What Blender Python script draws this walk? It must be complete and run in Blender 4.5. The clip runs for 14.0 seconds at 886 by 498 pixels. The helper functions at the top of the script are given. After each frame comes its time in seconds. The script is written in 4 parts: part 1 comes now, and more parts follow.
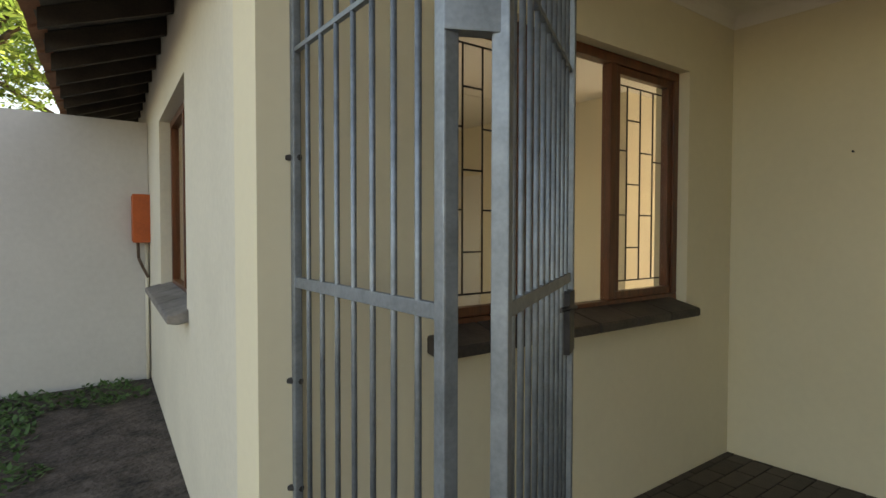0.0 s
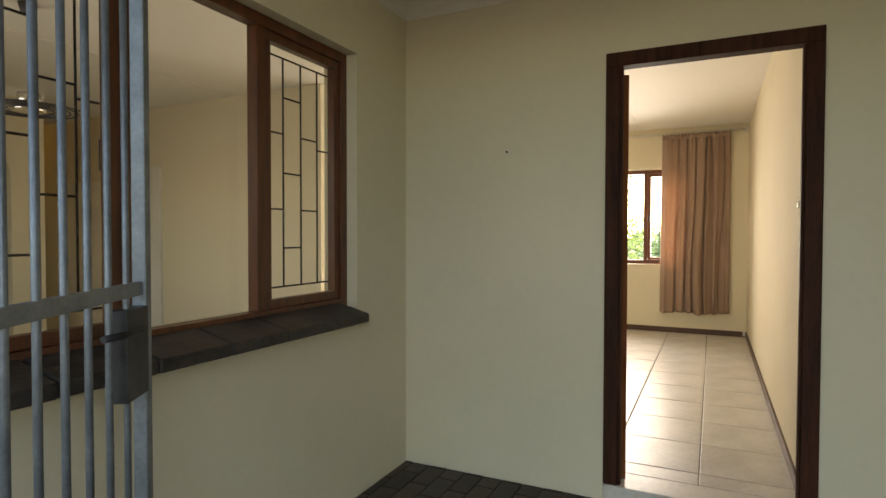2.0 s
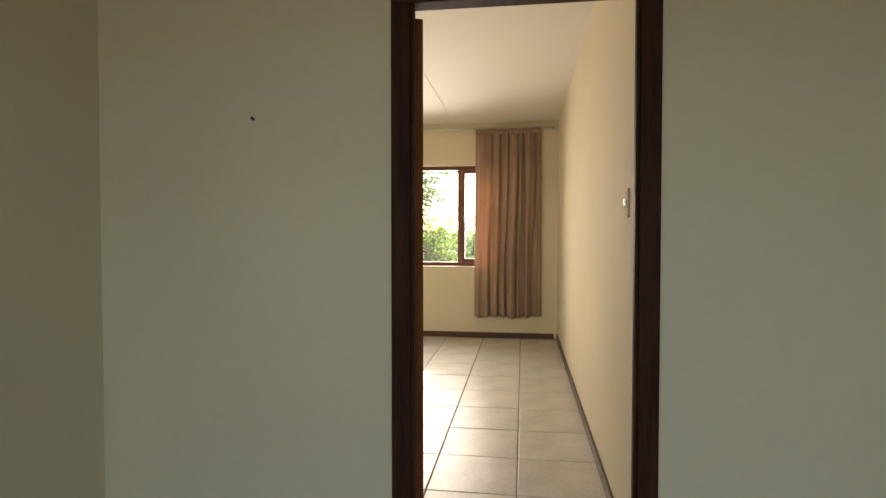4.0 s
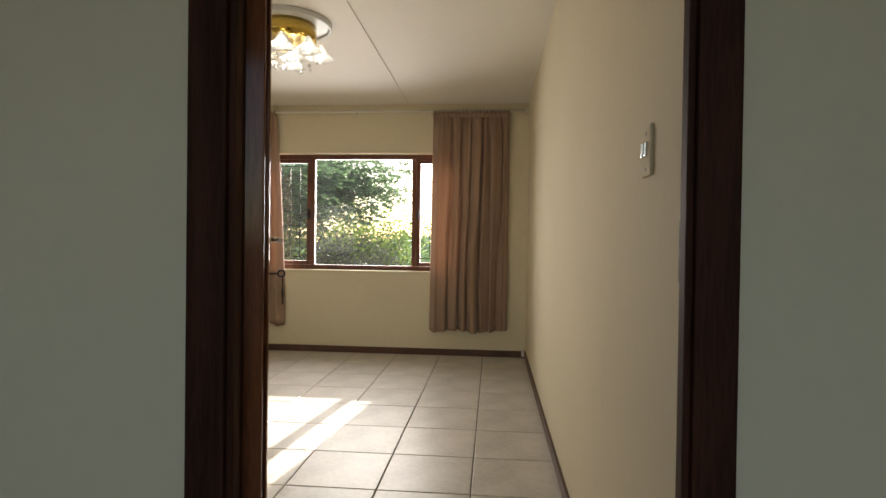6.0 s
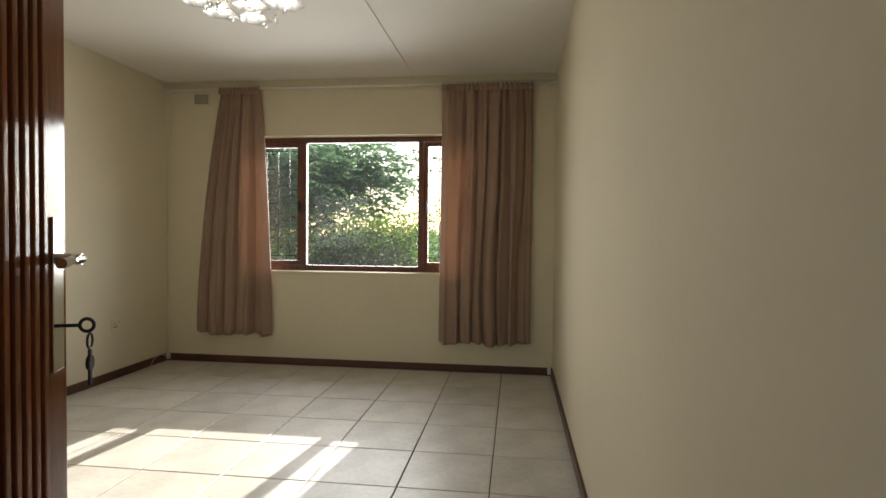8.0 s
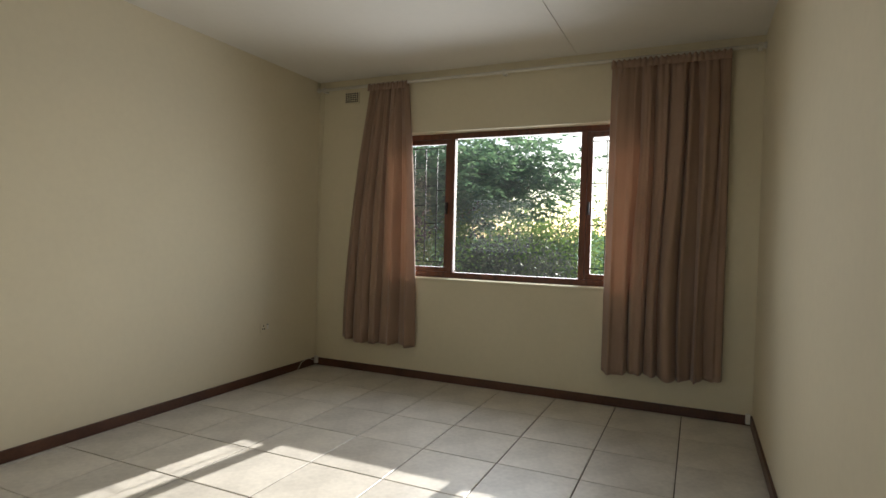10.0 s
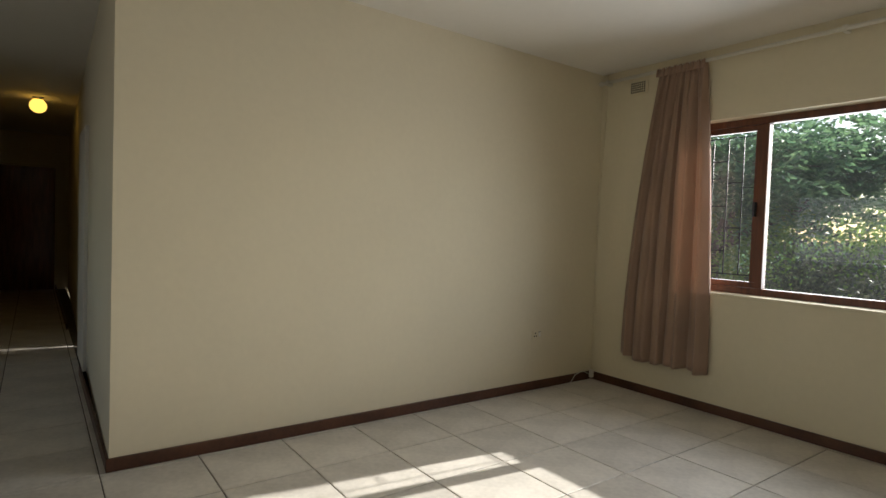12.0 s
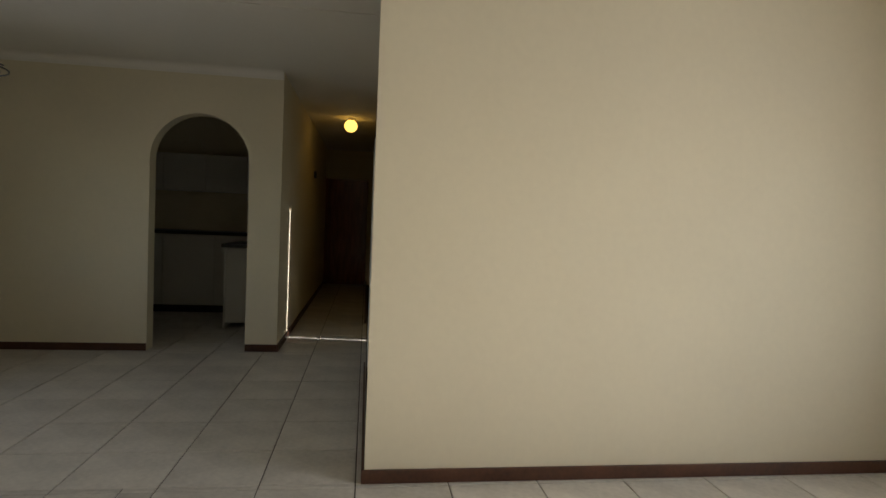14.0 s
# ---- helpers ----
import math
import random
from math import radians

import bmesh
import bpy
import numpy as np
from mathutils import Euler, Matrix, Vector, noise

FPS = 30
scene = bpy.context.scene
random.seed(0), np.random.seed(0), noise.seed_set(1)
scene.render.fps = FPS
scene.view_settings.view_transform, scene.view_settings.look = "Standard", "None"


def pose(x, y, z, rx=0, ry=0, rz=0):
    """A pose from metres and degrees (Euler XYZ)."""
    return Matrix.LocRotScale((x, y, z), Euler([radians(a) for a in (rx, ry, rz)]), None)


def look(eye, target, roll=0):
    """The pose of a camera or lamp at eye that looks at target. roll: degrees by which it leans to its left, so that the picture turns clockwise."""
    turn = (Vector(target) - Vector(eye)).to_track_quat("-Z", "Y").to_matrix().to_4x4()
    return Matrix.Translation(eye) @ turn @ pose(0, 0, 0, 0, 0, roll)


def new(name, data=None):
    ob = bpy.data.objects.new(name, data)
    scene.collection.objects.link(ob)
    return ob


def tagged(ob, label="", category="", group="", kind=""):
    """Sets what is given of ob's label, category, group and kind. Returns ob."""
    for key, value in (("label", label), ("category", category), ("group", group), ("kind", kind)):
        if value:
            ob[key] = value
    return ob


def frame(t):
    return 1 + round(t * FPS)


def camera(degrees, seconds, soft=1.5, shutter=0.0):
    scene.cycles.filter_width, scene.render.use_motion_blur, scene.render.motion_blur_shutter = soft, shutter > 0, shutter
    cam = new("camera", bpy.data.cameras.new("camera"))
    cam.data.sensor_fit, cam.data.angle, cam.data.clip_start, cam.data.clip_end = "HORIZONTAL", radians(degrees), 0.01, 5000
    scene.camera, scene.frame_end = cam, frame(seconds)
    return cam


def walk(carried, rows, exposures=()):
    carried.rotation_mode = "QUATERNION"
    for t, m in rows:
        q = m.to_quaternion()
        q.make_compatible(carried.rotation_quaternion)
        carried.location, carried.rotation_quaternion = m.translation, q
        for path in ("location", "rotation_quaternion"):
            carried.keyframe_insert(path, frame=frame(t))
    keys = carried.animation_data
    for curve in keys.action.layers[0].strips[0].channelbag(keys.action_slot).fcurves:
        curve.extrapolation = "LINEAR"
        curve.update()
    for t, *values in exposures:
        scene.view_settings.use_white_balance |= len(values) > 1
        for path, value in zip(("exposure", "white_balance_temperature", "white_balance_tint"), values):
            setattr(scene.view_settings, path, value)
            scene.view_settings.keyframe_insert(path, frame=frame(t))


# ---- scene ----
cam = camera(76.5, 14.0)
PATH = [
    (0, (-0.016, 0.081, 1.253), (1.208, 1.662, 1.19), 0.1),
    (0.5, (0.112, 0.139, 1.254), (1.553, 1.525, 1.197), -0.1),
    (1, (0.241, 0.099, 1.233), (1.842, 1.298, 1.193), 0.0),
    (1.5, (0.405, 0.113, 1.236), (2.128, 1.128, 1.188), 0.1),
    (2, (0.592, 0.102, 1.224), (2.395, 0.966, 1.177), 0.1),
    (2.5, (0.769, 0.103, 1.203), (2.63, 0.833, 1.156), 0.2),
    (3, (1.012, 0.15, 1.188), (2.935, 0.696, 1.148), 0.0),
    (3.5, (1.193, 0.152, 1.183), (3.157, 0.53, 1.143), -0.1),
    (4, (1.513, 0.126, 1.253), (3.493, 0.407, 1.2), -0.0),
    (6.5, (2.712, 0.063, 1.152), (4.705, 0.236, 1.132), 0.8),
    (7, (2.942, 0.083, 1.163), (4.934, 0.265, 1.142), 0.9),
    (7.2, (3.059, 0.085, 1.18), (5.05, 0.276, 1.154), 0.8),
    (9.3, (3.824, -0.043, 1.219), (5.753, 0.481, 1.162), 1.0),
    (9.5, (3.917, -0.016, 1.217), (5.826, 0.58, 1.167), 1.1),
    (10, (4.036, 0.084, 1.218), (5.858, 0.909, 1.171), 1.4),
    (10.2, (4.03, 0.163, 1.215), (5.826, 1.043, 1.171), 1.7),
    (10.5, (4.103, 0.135, 1.248), (5.821, 1.157, 1.187), 1.7),
    (11, (4.215, 0.122, 1.258), (5.785, 1.36, 1.194), 1.8),
    (11.5, (4.308, 0.156, 1.247), (5.688, 1.602, 1.18), 2.0),
    (12, (4.388, 0.157, 1.244), (5.564, 1.773, 1.173), 2.0),
    (12.5, (4.466, 0.289, 1.266), (5.458, 2.024, 1.182), 2.1),
    (13, (4.528, 0.404, 1.268), (5.33, 2.234, 1.183), 2.3),
    (13.5, (4.582, 0.499, 1.27), (5.159, 2.412, 1.185), 2.5),
    (14, (4.66, 0.605, 1.27), (4.932, 2.584, 1.178), 2.4),
]
EXPOSURES = [(0, 2.0, 9500, 16), (0.5, 2.22, 9300, 16), (1.0, 2.27, 9000, 15), (2.5, 2.2, 8200, 15), (4.0, 1.95, 8200, 16), (6.5, 1.25, 7100, 13),
             (7.2, 1.22, 6950, 11), (9.5, 0.72, 6400, 10), (12.0, 0.8, 6400, 10), (13.0, 1.1, 6350, 11), (14.0, 1.26, 6400, 12)]
walk(cam, [(t, look(eye, target, roll)) for t, eye, target, roll in PATH], EXPOSURES)

# ---- world, sun, exposure ----
SUN_WAY = Vector((1.87, -0.24, 0.94)).normalized()
world = bpy.data.worlds.new("sky")
scene.world = world
world.use_nodes = True
wn, wl = world.node_tree.nodes, world.node_tree.links
sky = wn.new("ShaderNodeTexSky")
sky.sky_type = 'NISHITA'
sky.sun_disc = False
sky.sun_elevation = math.asin(SUN_WAY.z)
sky.sun_rotation = math.atan2(SUN_WAY.x, SUN_WAY.y)
sky.dust_density = 1.0
wl.new(sky.outputs[0], wn["Background"].inputs[0])
wn["Background"].inputs[1].default_value = 0.12
sun_data = bpy.data.lights.new("sun", 'SUN')
sun_data.energy, sun_data.angle, sun_data.color = 5.0, radians(0.6), (1.0, 0.96, 0.90)
sun = new("sun", sun_data)
sun.rotation_euler = SUN_WAY.to_track_quat("Z", "Y").to_euler()


def sky_window(name, x, y, z, wide, high, toward, watts):
    data = bpy.data.lights.new(name, 'AREA')
    data.shape, data.size, data.size_y, data.energy = 'RECTANGLE', wide, high, watts
    data.color = (0.95, 0.97, 1.0)
    data.spread = radians(125)
    ob = new(name, data)
    ob.matrix_world = look((x, y, z), (x + toward[0], y + toward[1], z + toward[2]))
    return ob


sky_window("window_daylight", 8.56, 1.44, 1.49, 2.1, 1.2, (-1, 0.08, -0.12), 19)
sky_window("side_window_daylight", 1.04, 4.14, 1.46, 1.5, 1.15, (1, -0.11, -0.1), 1.5)


# ---- materials ----
def mat(name, color, rough=0.7, metal=0.0, var=0.06, scale=3.0, fine=60.0, bump=0.15, bump_scale=None, dist=0.002,
        rand=0.0, wave=None, coat=0.0, stretch=None, tint=None):
    """Noise-varied surface: colour drifts at two scales, fine bump."""
    m = bpy.data.materials.new(name)
    m.use_nodes = True
    n, l = m.node_tree.nodes, m.node_tree.links
    b = n["Principled BSDF"]
    b.inputs["Roughness"].default_value = rough
    b.inputs["Metallic"].default_value = metal
    b.inputs["Coat Weight"].default_value = coat
    tc = n.new("ShaderNodeTexCoord")
    src = tc.outputs["Object"]
    if stretch:
        mp = n.new("ShaderNodeMapping")
        mp.inputs["Scale"].default_value = stretch
        l.new(src, mp.inputs[0])
        src = mp.outputs[0]
    big = n.new("ShaderNodeTexNoise")
    big.inputs["Scale"].default_value, big.inputs["Detail"].default_value = scale, 5
    sm = n.new("ShaderNodeTexNoise")
    sm.inputs["Scale"].default_value, sm.inputs["Detail"].default_value = fine, 4
    l.new(src, big.inputs[0])
    l.new(src, sm.inputs[0])
    mix = n.new("ShaderNodeMath")
    mix.operation = 'MULTIPLY_ADD'
    l.new(big.outputs[0], mix.inputs[0])
    mix.inputs[1].default_value = 0.65
    half = n.new("ShaderNodeMath")
    half.operation = 'MULTIPLY'
    l.new(sm.outputs[0], half.inputs[0])
    half.inputs[1].default_value = 0.35
    l.new(half.outputs[0], mix.inputs[2])
    last = mix.outputs[0]
    if rand:
        oi = n.new("ShaderNodeObjectInfo")
        ra = n.new("ShaderNodeMath")
        ra.operation = 'MULTIPLY_ADD'
        l.new(oi.outputs["Random"], ra.inputs[0])
        ra.inputs[1].default_value = rand
        l.new(last, ra.inputs[2])
        last = ra.outputs[0]
    ramp = n.new("ShaderNodeValToRGB")
    lo = [max(0.0, c * (1 - var * 2)) for c in color]
    hi = [min(1.0, c * (1 + var * 2)) for c in (tint or color)]
    ramp.color_ramp.elements[0].position, ramp.color_ramp.elements[1].position = 0.3, 0.72 + rand
    ramp.color_ramp.elements[0].color = (*lo, 1)
    ramp.color_ramp.elements[1].color = (*hi, 1)
    l.new(last, ramp.inputs[0])
    l.new(ramp.outputs[0], b.inputs["Base Color"])
    if bump:
        bn = n.new("ShaderNodeTexNoise")
        bn.inputs["Scale"].default_value, bn.inputs["Detail"].default_value = bump_scale or fine, 4
        l.new(src, bn.inputs[0])
        bp = n.new("ShaderNodeBump")
        bp.inputs["Strength"].default_value, bp.inputs["Distance"].default_value = bump, dist
        l.new(bn.outputs[0], bp.inputs["Height"])
        l.new(bp.outputs[0], b.inputs["Normal"])
    return m


M_WALL = mat("cream_wall_paint", (0.74, 0.67, 0.50), 0.85, var=0.02, scale=1.3, fine=25, bump=0.25, bump_scale=14, dist=0.004)
M_WALL_OUT = mat("weathered_exterior_paint", (0.68, 0.64, 0.54), 0.75, var=0.05, scale=1.2, fine=30, bump=0.4, bump_scale=40, dist=0.004)
M_BOUNDARY = mat("grey_white_wall_paint", (0.56, 0.54, 0.52), 0.85, var=0.05, scale=1.0, fine=20, bump=0.4, bump_scale=50, dist=0.004)
M_CEIL = mat("white_ceiling_board", (0.80, 0.77, 0.70), 0.75, var=0.015, scale=0.8, fine=20, bump=0.08)
M_TILE = mat("glazed_beige_floor_tile", (0.60, 0.565, 0.50), 0.37, var=0.15, scale=3.5, fine=35, bump=0.1, bump_scale=9, dist=0.003, rand=0.12)
M_GROUT = mat("dark_tile_grout", (0.10, 0.085, 0.065), 0.9, var=0.2, scale=8)
M_WOOD = mat("dark_red_meranti", (0.125, 0.038, 0.015), 0.38, var=0.28, scale=5, fine=45, bump=0.15, stretch=(6, 6, 0.6), coat=0.15)
M_WOOD_H = mat("dark_red_meranti_flat_grain", (0.125, 0.038, 0.015), 0.38, var=0.28, scale=5, fine=45, bump=0.15, stretch=(6, 0.6, 6), coat=0.15)
M_FRAME = mat("dark_varnished_door_frame", (0.055, 0.019, 0.010), 0.62, var=0.3, scale=5, fine=40, bump=0.15, stretch=(6, 6, 0.5))
M_FRAME.node_tree.nodes["Principled BSDF"].inputs["Specular IOR Level"].default_value = 0.15
M_BASE = mat("dark_brown_baseboard", (0.085, 0.034, 0.018), 0.4, var=0.25, scale=4, fine=40, bump=0.15)
M_DOOR = mat("varnished_brown_door", (0.22, 0.074, 0.030), 0.10, var=0.22, scale=5, fine=40, bump=0.06, stretch=(5, 5, 0.5))
M_DOOR.node_tree.nodes["Principled BSDF"].inputs["Specular IOR Level"].default_value = 0.22
M_SILL = mat("dark_slate_sill", (0.042, 0.034, 0.030), 0.55, var=0.35, scale=9, fine=60, bump=0.4, dist=0.004)
M_SILL_OUT = mat("weathered_grey_sill", (0.22, 0.20, 0.185), 0.85, var=0.2, scale=8, fine=60, bump=0.5, dist=0.004)
M_GALV = mat("galvanised_steel", (0.25, 0.285, 0.32), 0.52, 0.7, var=0.14, scale=14, fine=90, bump=0.12)
M_STEEL = mat("worn_grey_steel", (0.07, 0.06, 0.05), 0.6, 0.4, var=0.25, scale=20)
M_LOCK = mat("dark_steel", (0.06, 0.06, 0.065), 0.45, 0.6, var=0.2, scale=14)
M_PAVER = mat("dark_brown_paver", (0.055, 0.042, 0.036), 0.6, var=0.3, scale=9, fine=70, bump=0.5, dist=0.004, rand=0.3)
M_MORTAR = mat("dark_mortar", (0.048, 0.038, 0.033), 0.95, var=0.2, scale=9)
M_SOIL = mat("dry_brown_soil", (0.08, 0.062, 0.052), 0.95, var=0.45, scale=5, fine=30, bump=1.0, bump_scale=18, dist=0.05)
M_ORANGE = mat("orange_painted_metal", (0.45, 0.085, 0.018), 0.45, var=0.12, scale=8)
M_PIPE = mat("brown_cable", (0.10, 0.06, 0.04), 0.6, var=0.1)
M_ROOF = mat("terracotta_roof_tile", (0.26, 0.12, 0.075), 0.85, var=0.25, scale=5)
M_RAFTER = mat("dark_stained_rafter", (0.035, 0.026, 0.02), 0.8, var=0.3, scale=6)
M_SOFFIT = mat("dark_grey_roof_underlay", (0.11, 0.105, 0.10), 0.9, var=0.25, scale=3)
M_WHITE = mat("white_plastic", (0.75, 0.72, 0.65), 0.35, var=0.02, bump=0.0)
M_SLOT = mat("dark_slot", (0.03, 0.028, 0.025), 0.7, var=0.1, bump=0.0)
M_CHROME = mat("polished_chrome", (0.70, 0.68, 0.64), 0.16, 1.0, var=0.05, bump=0.0)
M_BRASS = mat("polished_brass", (0.62, 0.42, 0.10), 0.18, 1.0, var=0.1, bump=0.0)
M_IRON = mat("black_iron_rod", (0.018, 0.017, 0.016), 0.5, 0.3, var=0.2, bump=0.0)
M_PVC = mat("white_painted_rail", (0.72, 0.69, 0.61), 0.4, var=0.03, bump=0.0)
M_CAB = mat("white_laminate", (0.62, 0.61, 0.56), 0.4, var=0.03, bump=0.0)
M_TOP = mat("dark_worktop", (0.045, 0.04, 0.036), 0.35, var=0.3, scale=20)
M_WHITE_DOOR = mat("white_door_paint", (0.74, 0.72, 0.66), 0.45, var=0.03, bump=0.05)
M_BARK = mat("grey_brown_bark", (0.10, 0.075, 0.055), 0.9, var=0.35, scale=8, fine=40, bump=0.8, dist=0.02)


def leaf_mat(name, color, color2, through_light=0.45):
    m = bpy.data.materials.new(name)
    m.use_nodes = True
    n, l = m.node_tree.nodes, m.node_tree.links
    b = n["Principled BSDF"]
    geo = n.new("ShaderNodeNewGeometry")
    ramp = n.new("ShaderNodeValToRGB")
    ramp.color_ramp.elements[0].color = (*color, 1)
    ramp.color_ramp.elements[1].color = (*color2, 1)
    l.new(geo.outputs["Random Per Island"], ramp.inputs[0])
    l.new(ramp.outputs[0], b.inputs["Base Color"])
    b.inputs["Roughness"].default_value = 0.5
    tr = n.new("ShaderNodeBsdfTranslucent")
    l.new(ramp.outputs[0], tr.inputs[0])
    mx = n.new("ShaderNodeMixShader")
    mx.inputs[0].default_value = through_light
    l.new(b.outputs[0], mx.inputs[1])
    l.new(tr.outputs[0], mx.inputs[2])
    l.new(mx.outputs[0], n["Material Output"].inputs[0])
    return m


M_LEAF = leaf_mat("feathery_green_leaf", (0.09, 0.18, 0.095), (0.22, 0.35, 0.17), 0.66)
M_LEAF_Y = leaf_mat("bright_yellow_green_leaf", (0.10, 0.19, 0.04), (0.27, 0.38, 0.09), 0.62)
M_LEAF_D = leaf_mat("dark_shrub_leaf", (0.045, 0.055, 0.04), (0.12, 0.13, 0.09), 0.35)
M_WEED = leaf_mat("low_weed_leaf", (0.04, 0.10, 0.025), (0.10, 0.20, 0.06), 0.3)


def curtain_mat():
    m = mat("pinkish_brown_curtain_cloth", (0.43, 0.295, 0.215), 0.85, var=0.06, scale=3, fine=260, bump=0.25, bump_scale=500, dist=0.001)
    n, l = m.node_tree.nodes, m.node_tree.links
    b = n["Principled BSDF"]
    b.inputs["Sheen Weight"].default_value = 0.3
    tr = n.new("ShaderNodeBsdfTranslucent")
    tr.inputs[0].default_value = (0.52, 0.35, 0.26, 1)
    mx = n.new("ShaderNodeMixShader")
    mx.inputs[0].default_value = 0.24
    l.new(b.outputs[0], mx.inputs[1])
    l.new(tr.outputs[0], mx.inputs[2])
    l.new(mx.outputs[0], n["Material Output"].inputs[0])
    return m


M_CURTAIN = curtain_mat()


def glass_mat(name, color=(1, 1, 1), haze=0.0):
    m = bpy.data.materials.new(name)
    m.use_nodes = True
    n, l = m.node_tree.nodes, m.node_tree.links
    n.remove(n["Principled BSDF"])
    tr = n.new("ShaderNodeBsdfTransparent")
    tr.inputs[0].default_value = (*color, 1)
    gl = n.new("ShaderNodeBsdfGlossy")
    gl.inputs["Roughness"].default_value = 0.02
    lw = n.new("ShaderNodeLayerWeight")
    lw.inputs[0].default_value = 0.5
    pw = n.new("ShaderNodeMath")
    pw.operation = 'POWER'
    pw.inputs[1].default_value = 4.0
    l.new(lw.outputs["Facing"], pw.inputs[0])
    fr = n.new("ShaderNodeMath")
    fr.operation = 'MULTIPLY_ADD'
    fr.inputs[1].default_value, fr.inputs[2].default_value = 0.28, 0.02
    l.new(pw.outputs[0], fr.inputs[0])
    mx = n.new("ShaderNodeMixShader")
    l.new(fr.outputs[0], mx.inputs[0])
    l.new(tr.outputs[0], mx.inputs[1])
    l.new(gl.outputs[0], mx.inputs[2])
    if haze:
        # a thin film of dust and dried streaks
        du = n.new("ShaderNodeBsdfTranslucent")
        du.inputs[0].default_value = (0.75, 0.78, 0.80, 1)
        no = n.new("ShaderNodeTexNoise")
        no.inputs["Scale"].default_value, no.inputs["Detail"].default_value = 5.0, 6
        mm = n.new("ShaderNodeMath")
        mm.operation = 'MULTIPLY'
        mm.inputs[1].default_value = haze * 2
        l.new(no.outputs[0], mm.inputs[0])
        m2 = n.new("ShaderNodeMixShader")
        l.new(mm.outputs[0], m2.inputs[0])
        l.new(mx.outputs[0], m2.inputs[1])
        l.new(du.outputs[0], m2.inputs[2])
        mx = m2
    l.new(mx.outputs[0], n["Material Output"].inputs[0])
    return m


M_GLASS = glass_mat("window_glass", (0.97, 0.98, 0.97), 0.003)
M_GLASS_DUSTY = glass_mat("dusty_window_glass", (0.98, 0.99, 0.98), 0.003)
M_CRYSTAL = mat("cut_crystal", (0.95, 0.96, 0.96), 0.05, var=0.0, bump=0.0)
M_CRYSTAL.node_tree.nodes["Principled BSDF"].inputs["Transmission Weight"].default_value = 0.9
M_FROST = mat("frosted_white_glass", (0.86, 0.87, 0.86), 0.35, var=0.02, bump=0.0)
M_FROST.node_tree.nodes["Principled BSDF"].inputs["Transmission Weight"].default_value = 0.35


def glow(name, color, strength):
    m = bpy.data.materials.new(name)
    m.use_nodes = True
    b = m.node_tree.nodes["Principled BSDF"]
    b.inputs["Base Color"].default_value = (*color, 1)
    b.inputs["Emission Color"].default_value = (*color, 1)
    b.inputs["Emission Strength"].default_value = strength
    return m


M_BULB = glow("lit_white_bulb", (1.0, 0.97, 0.9), 9.0)
M_GLOBE = glow("lit_warm_globe", (1.0, 0.58, 0.10), 1.05)


# ---- building helpers ----
def box(bm, x0, x1, y0, y1, z0, z1, bev=0.0):
    vs = [bm.verts.new((x, y, z)) for z in (z0, z1) for y in (y0, y1) for x in (x0, x1)]
    fs = [bm.faces.new([vs[i] for i in f]) for f in ((0, 2, 3, 1), (4, 5, 7, 6), (0, 1, 5, 4), (2, 6, 7, 3), (0, 4, 6, 2), (1, 3, 7, 5))]
    if bev:
        es = list({e for f in fs for e in f.edges})
        bmesh.ops.bevel(bm, geom=es, offset=bev, segments=2, affect='EDGES', profile=0.6)


def cyl(bm, p0, p1, r, seg=10, r2=None, caps=True):
    p0, p1 = Vector(p0), Vector(p1)
    q = (p1 - p0).to_track_quat("Z", "Y")
    rings = []
    for p, rr in ((p0, r), (p1, r if r2 is None else r2)):
        rings.append([bm.verts.new(p + q @ Vector((rr * math.cos(a), rr * math.sin(a), 0))) for a in [math.tau * k / seg for k in range(seg)]])
    for k in range(seg):
        f = bm.faces.new((rings[0][k], rings[0][(k + 1) % seg], rings[1][(k + 1) % seg], rings[1][k]))
        f.smooth = True
    if caps:
        bm.faces.new(rings[0][::-1])
        bm.faces.new(rings[1])


def ball(bm, c, r, seg=14, rings=9, squash=1.0):
    ret = bmesh.ops.create_uvsphere(bm, u_segments=seg, v_segments=rings, radius=r)
    for v in ret["verts"]:
        v.co.z *= squash
        v.co += Vector(c)
        for f in v.link_faces:
            f.smooth = True


def torus(bm, c, R, r, axis="Z", seg=28, sub=8, arc=math.tau, start=0.0):
    c = Vector(c)
    rows = []
    n = seg if arc >= math.tau - 1e-6 else seg + 1
    for i in range(n):
        a = start + arc * i / seg
        row = []
        for j in range(sub):
            b = math.tau * j / sub
            d = R + r * math.cos(b)
            u, v, w = d * math.cos(a), d * math.sin(a), r * math.sin(b)
            row.append(bm.verts.new(c + Vector((u, v, w) if axis == "Z" else ((w, u, v) if axis == "X" else (u, w, v)))))
        rows.append(row)
    m = n if arc >= math.tau - 1e-6 else n - 1
    for i in range(m):
        for j in range(sub):
            f = bm.faces.new((rows[i][j], rows[(i + 1) % n][j], rows[(i + 1) % n][(j + 1) % sub], rows[i][(j + 1) % sub]))
            f.smooth = True


def mesh_of(name, bm, material):
    bmesh.ops.recalc_face_normals(bm, faces=bm.faces[:])
    me = bpy.data.meshes.new(name)
    bm.to_mesh(me)
    bm.free()
    me.materials.append(material)
    return me


def part(name, bm, material, parent=None, label=""):
    ob = new(name, mesh_of(name, bm, material))
    if parent is not None:
        ob.parent = parent
        ob.matrix_parent_inverse = parent.matrix_basis.inverted() if parent.parent is None else Matrix()
    if label:
        tagged(ob, label)
    return ob


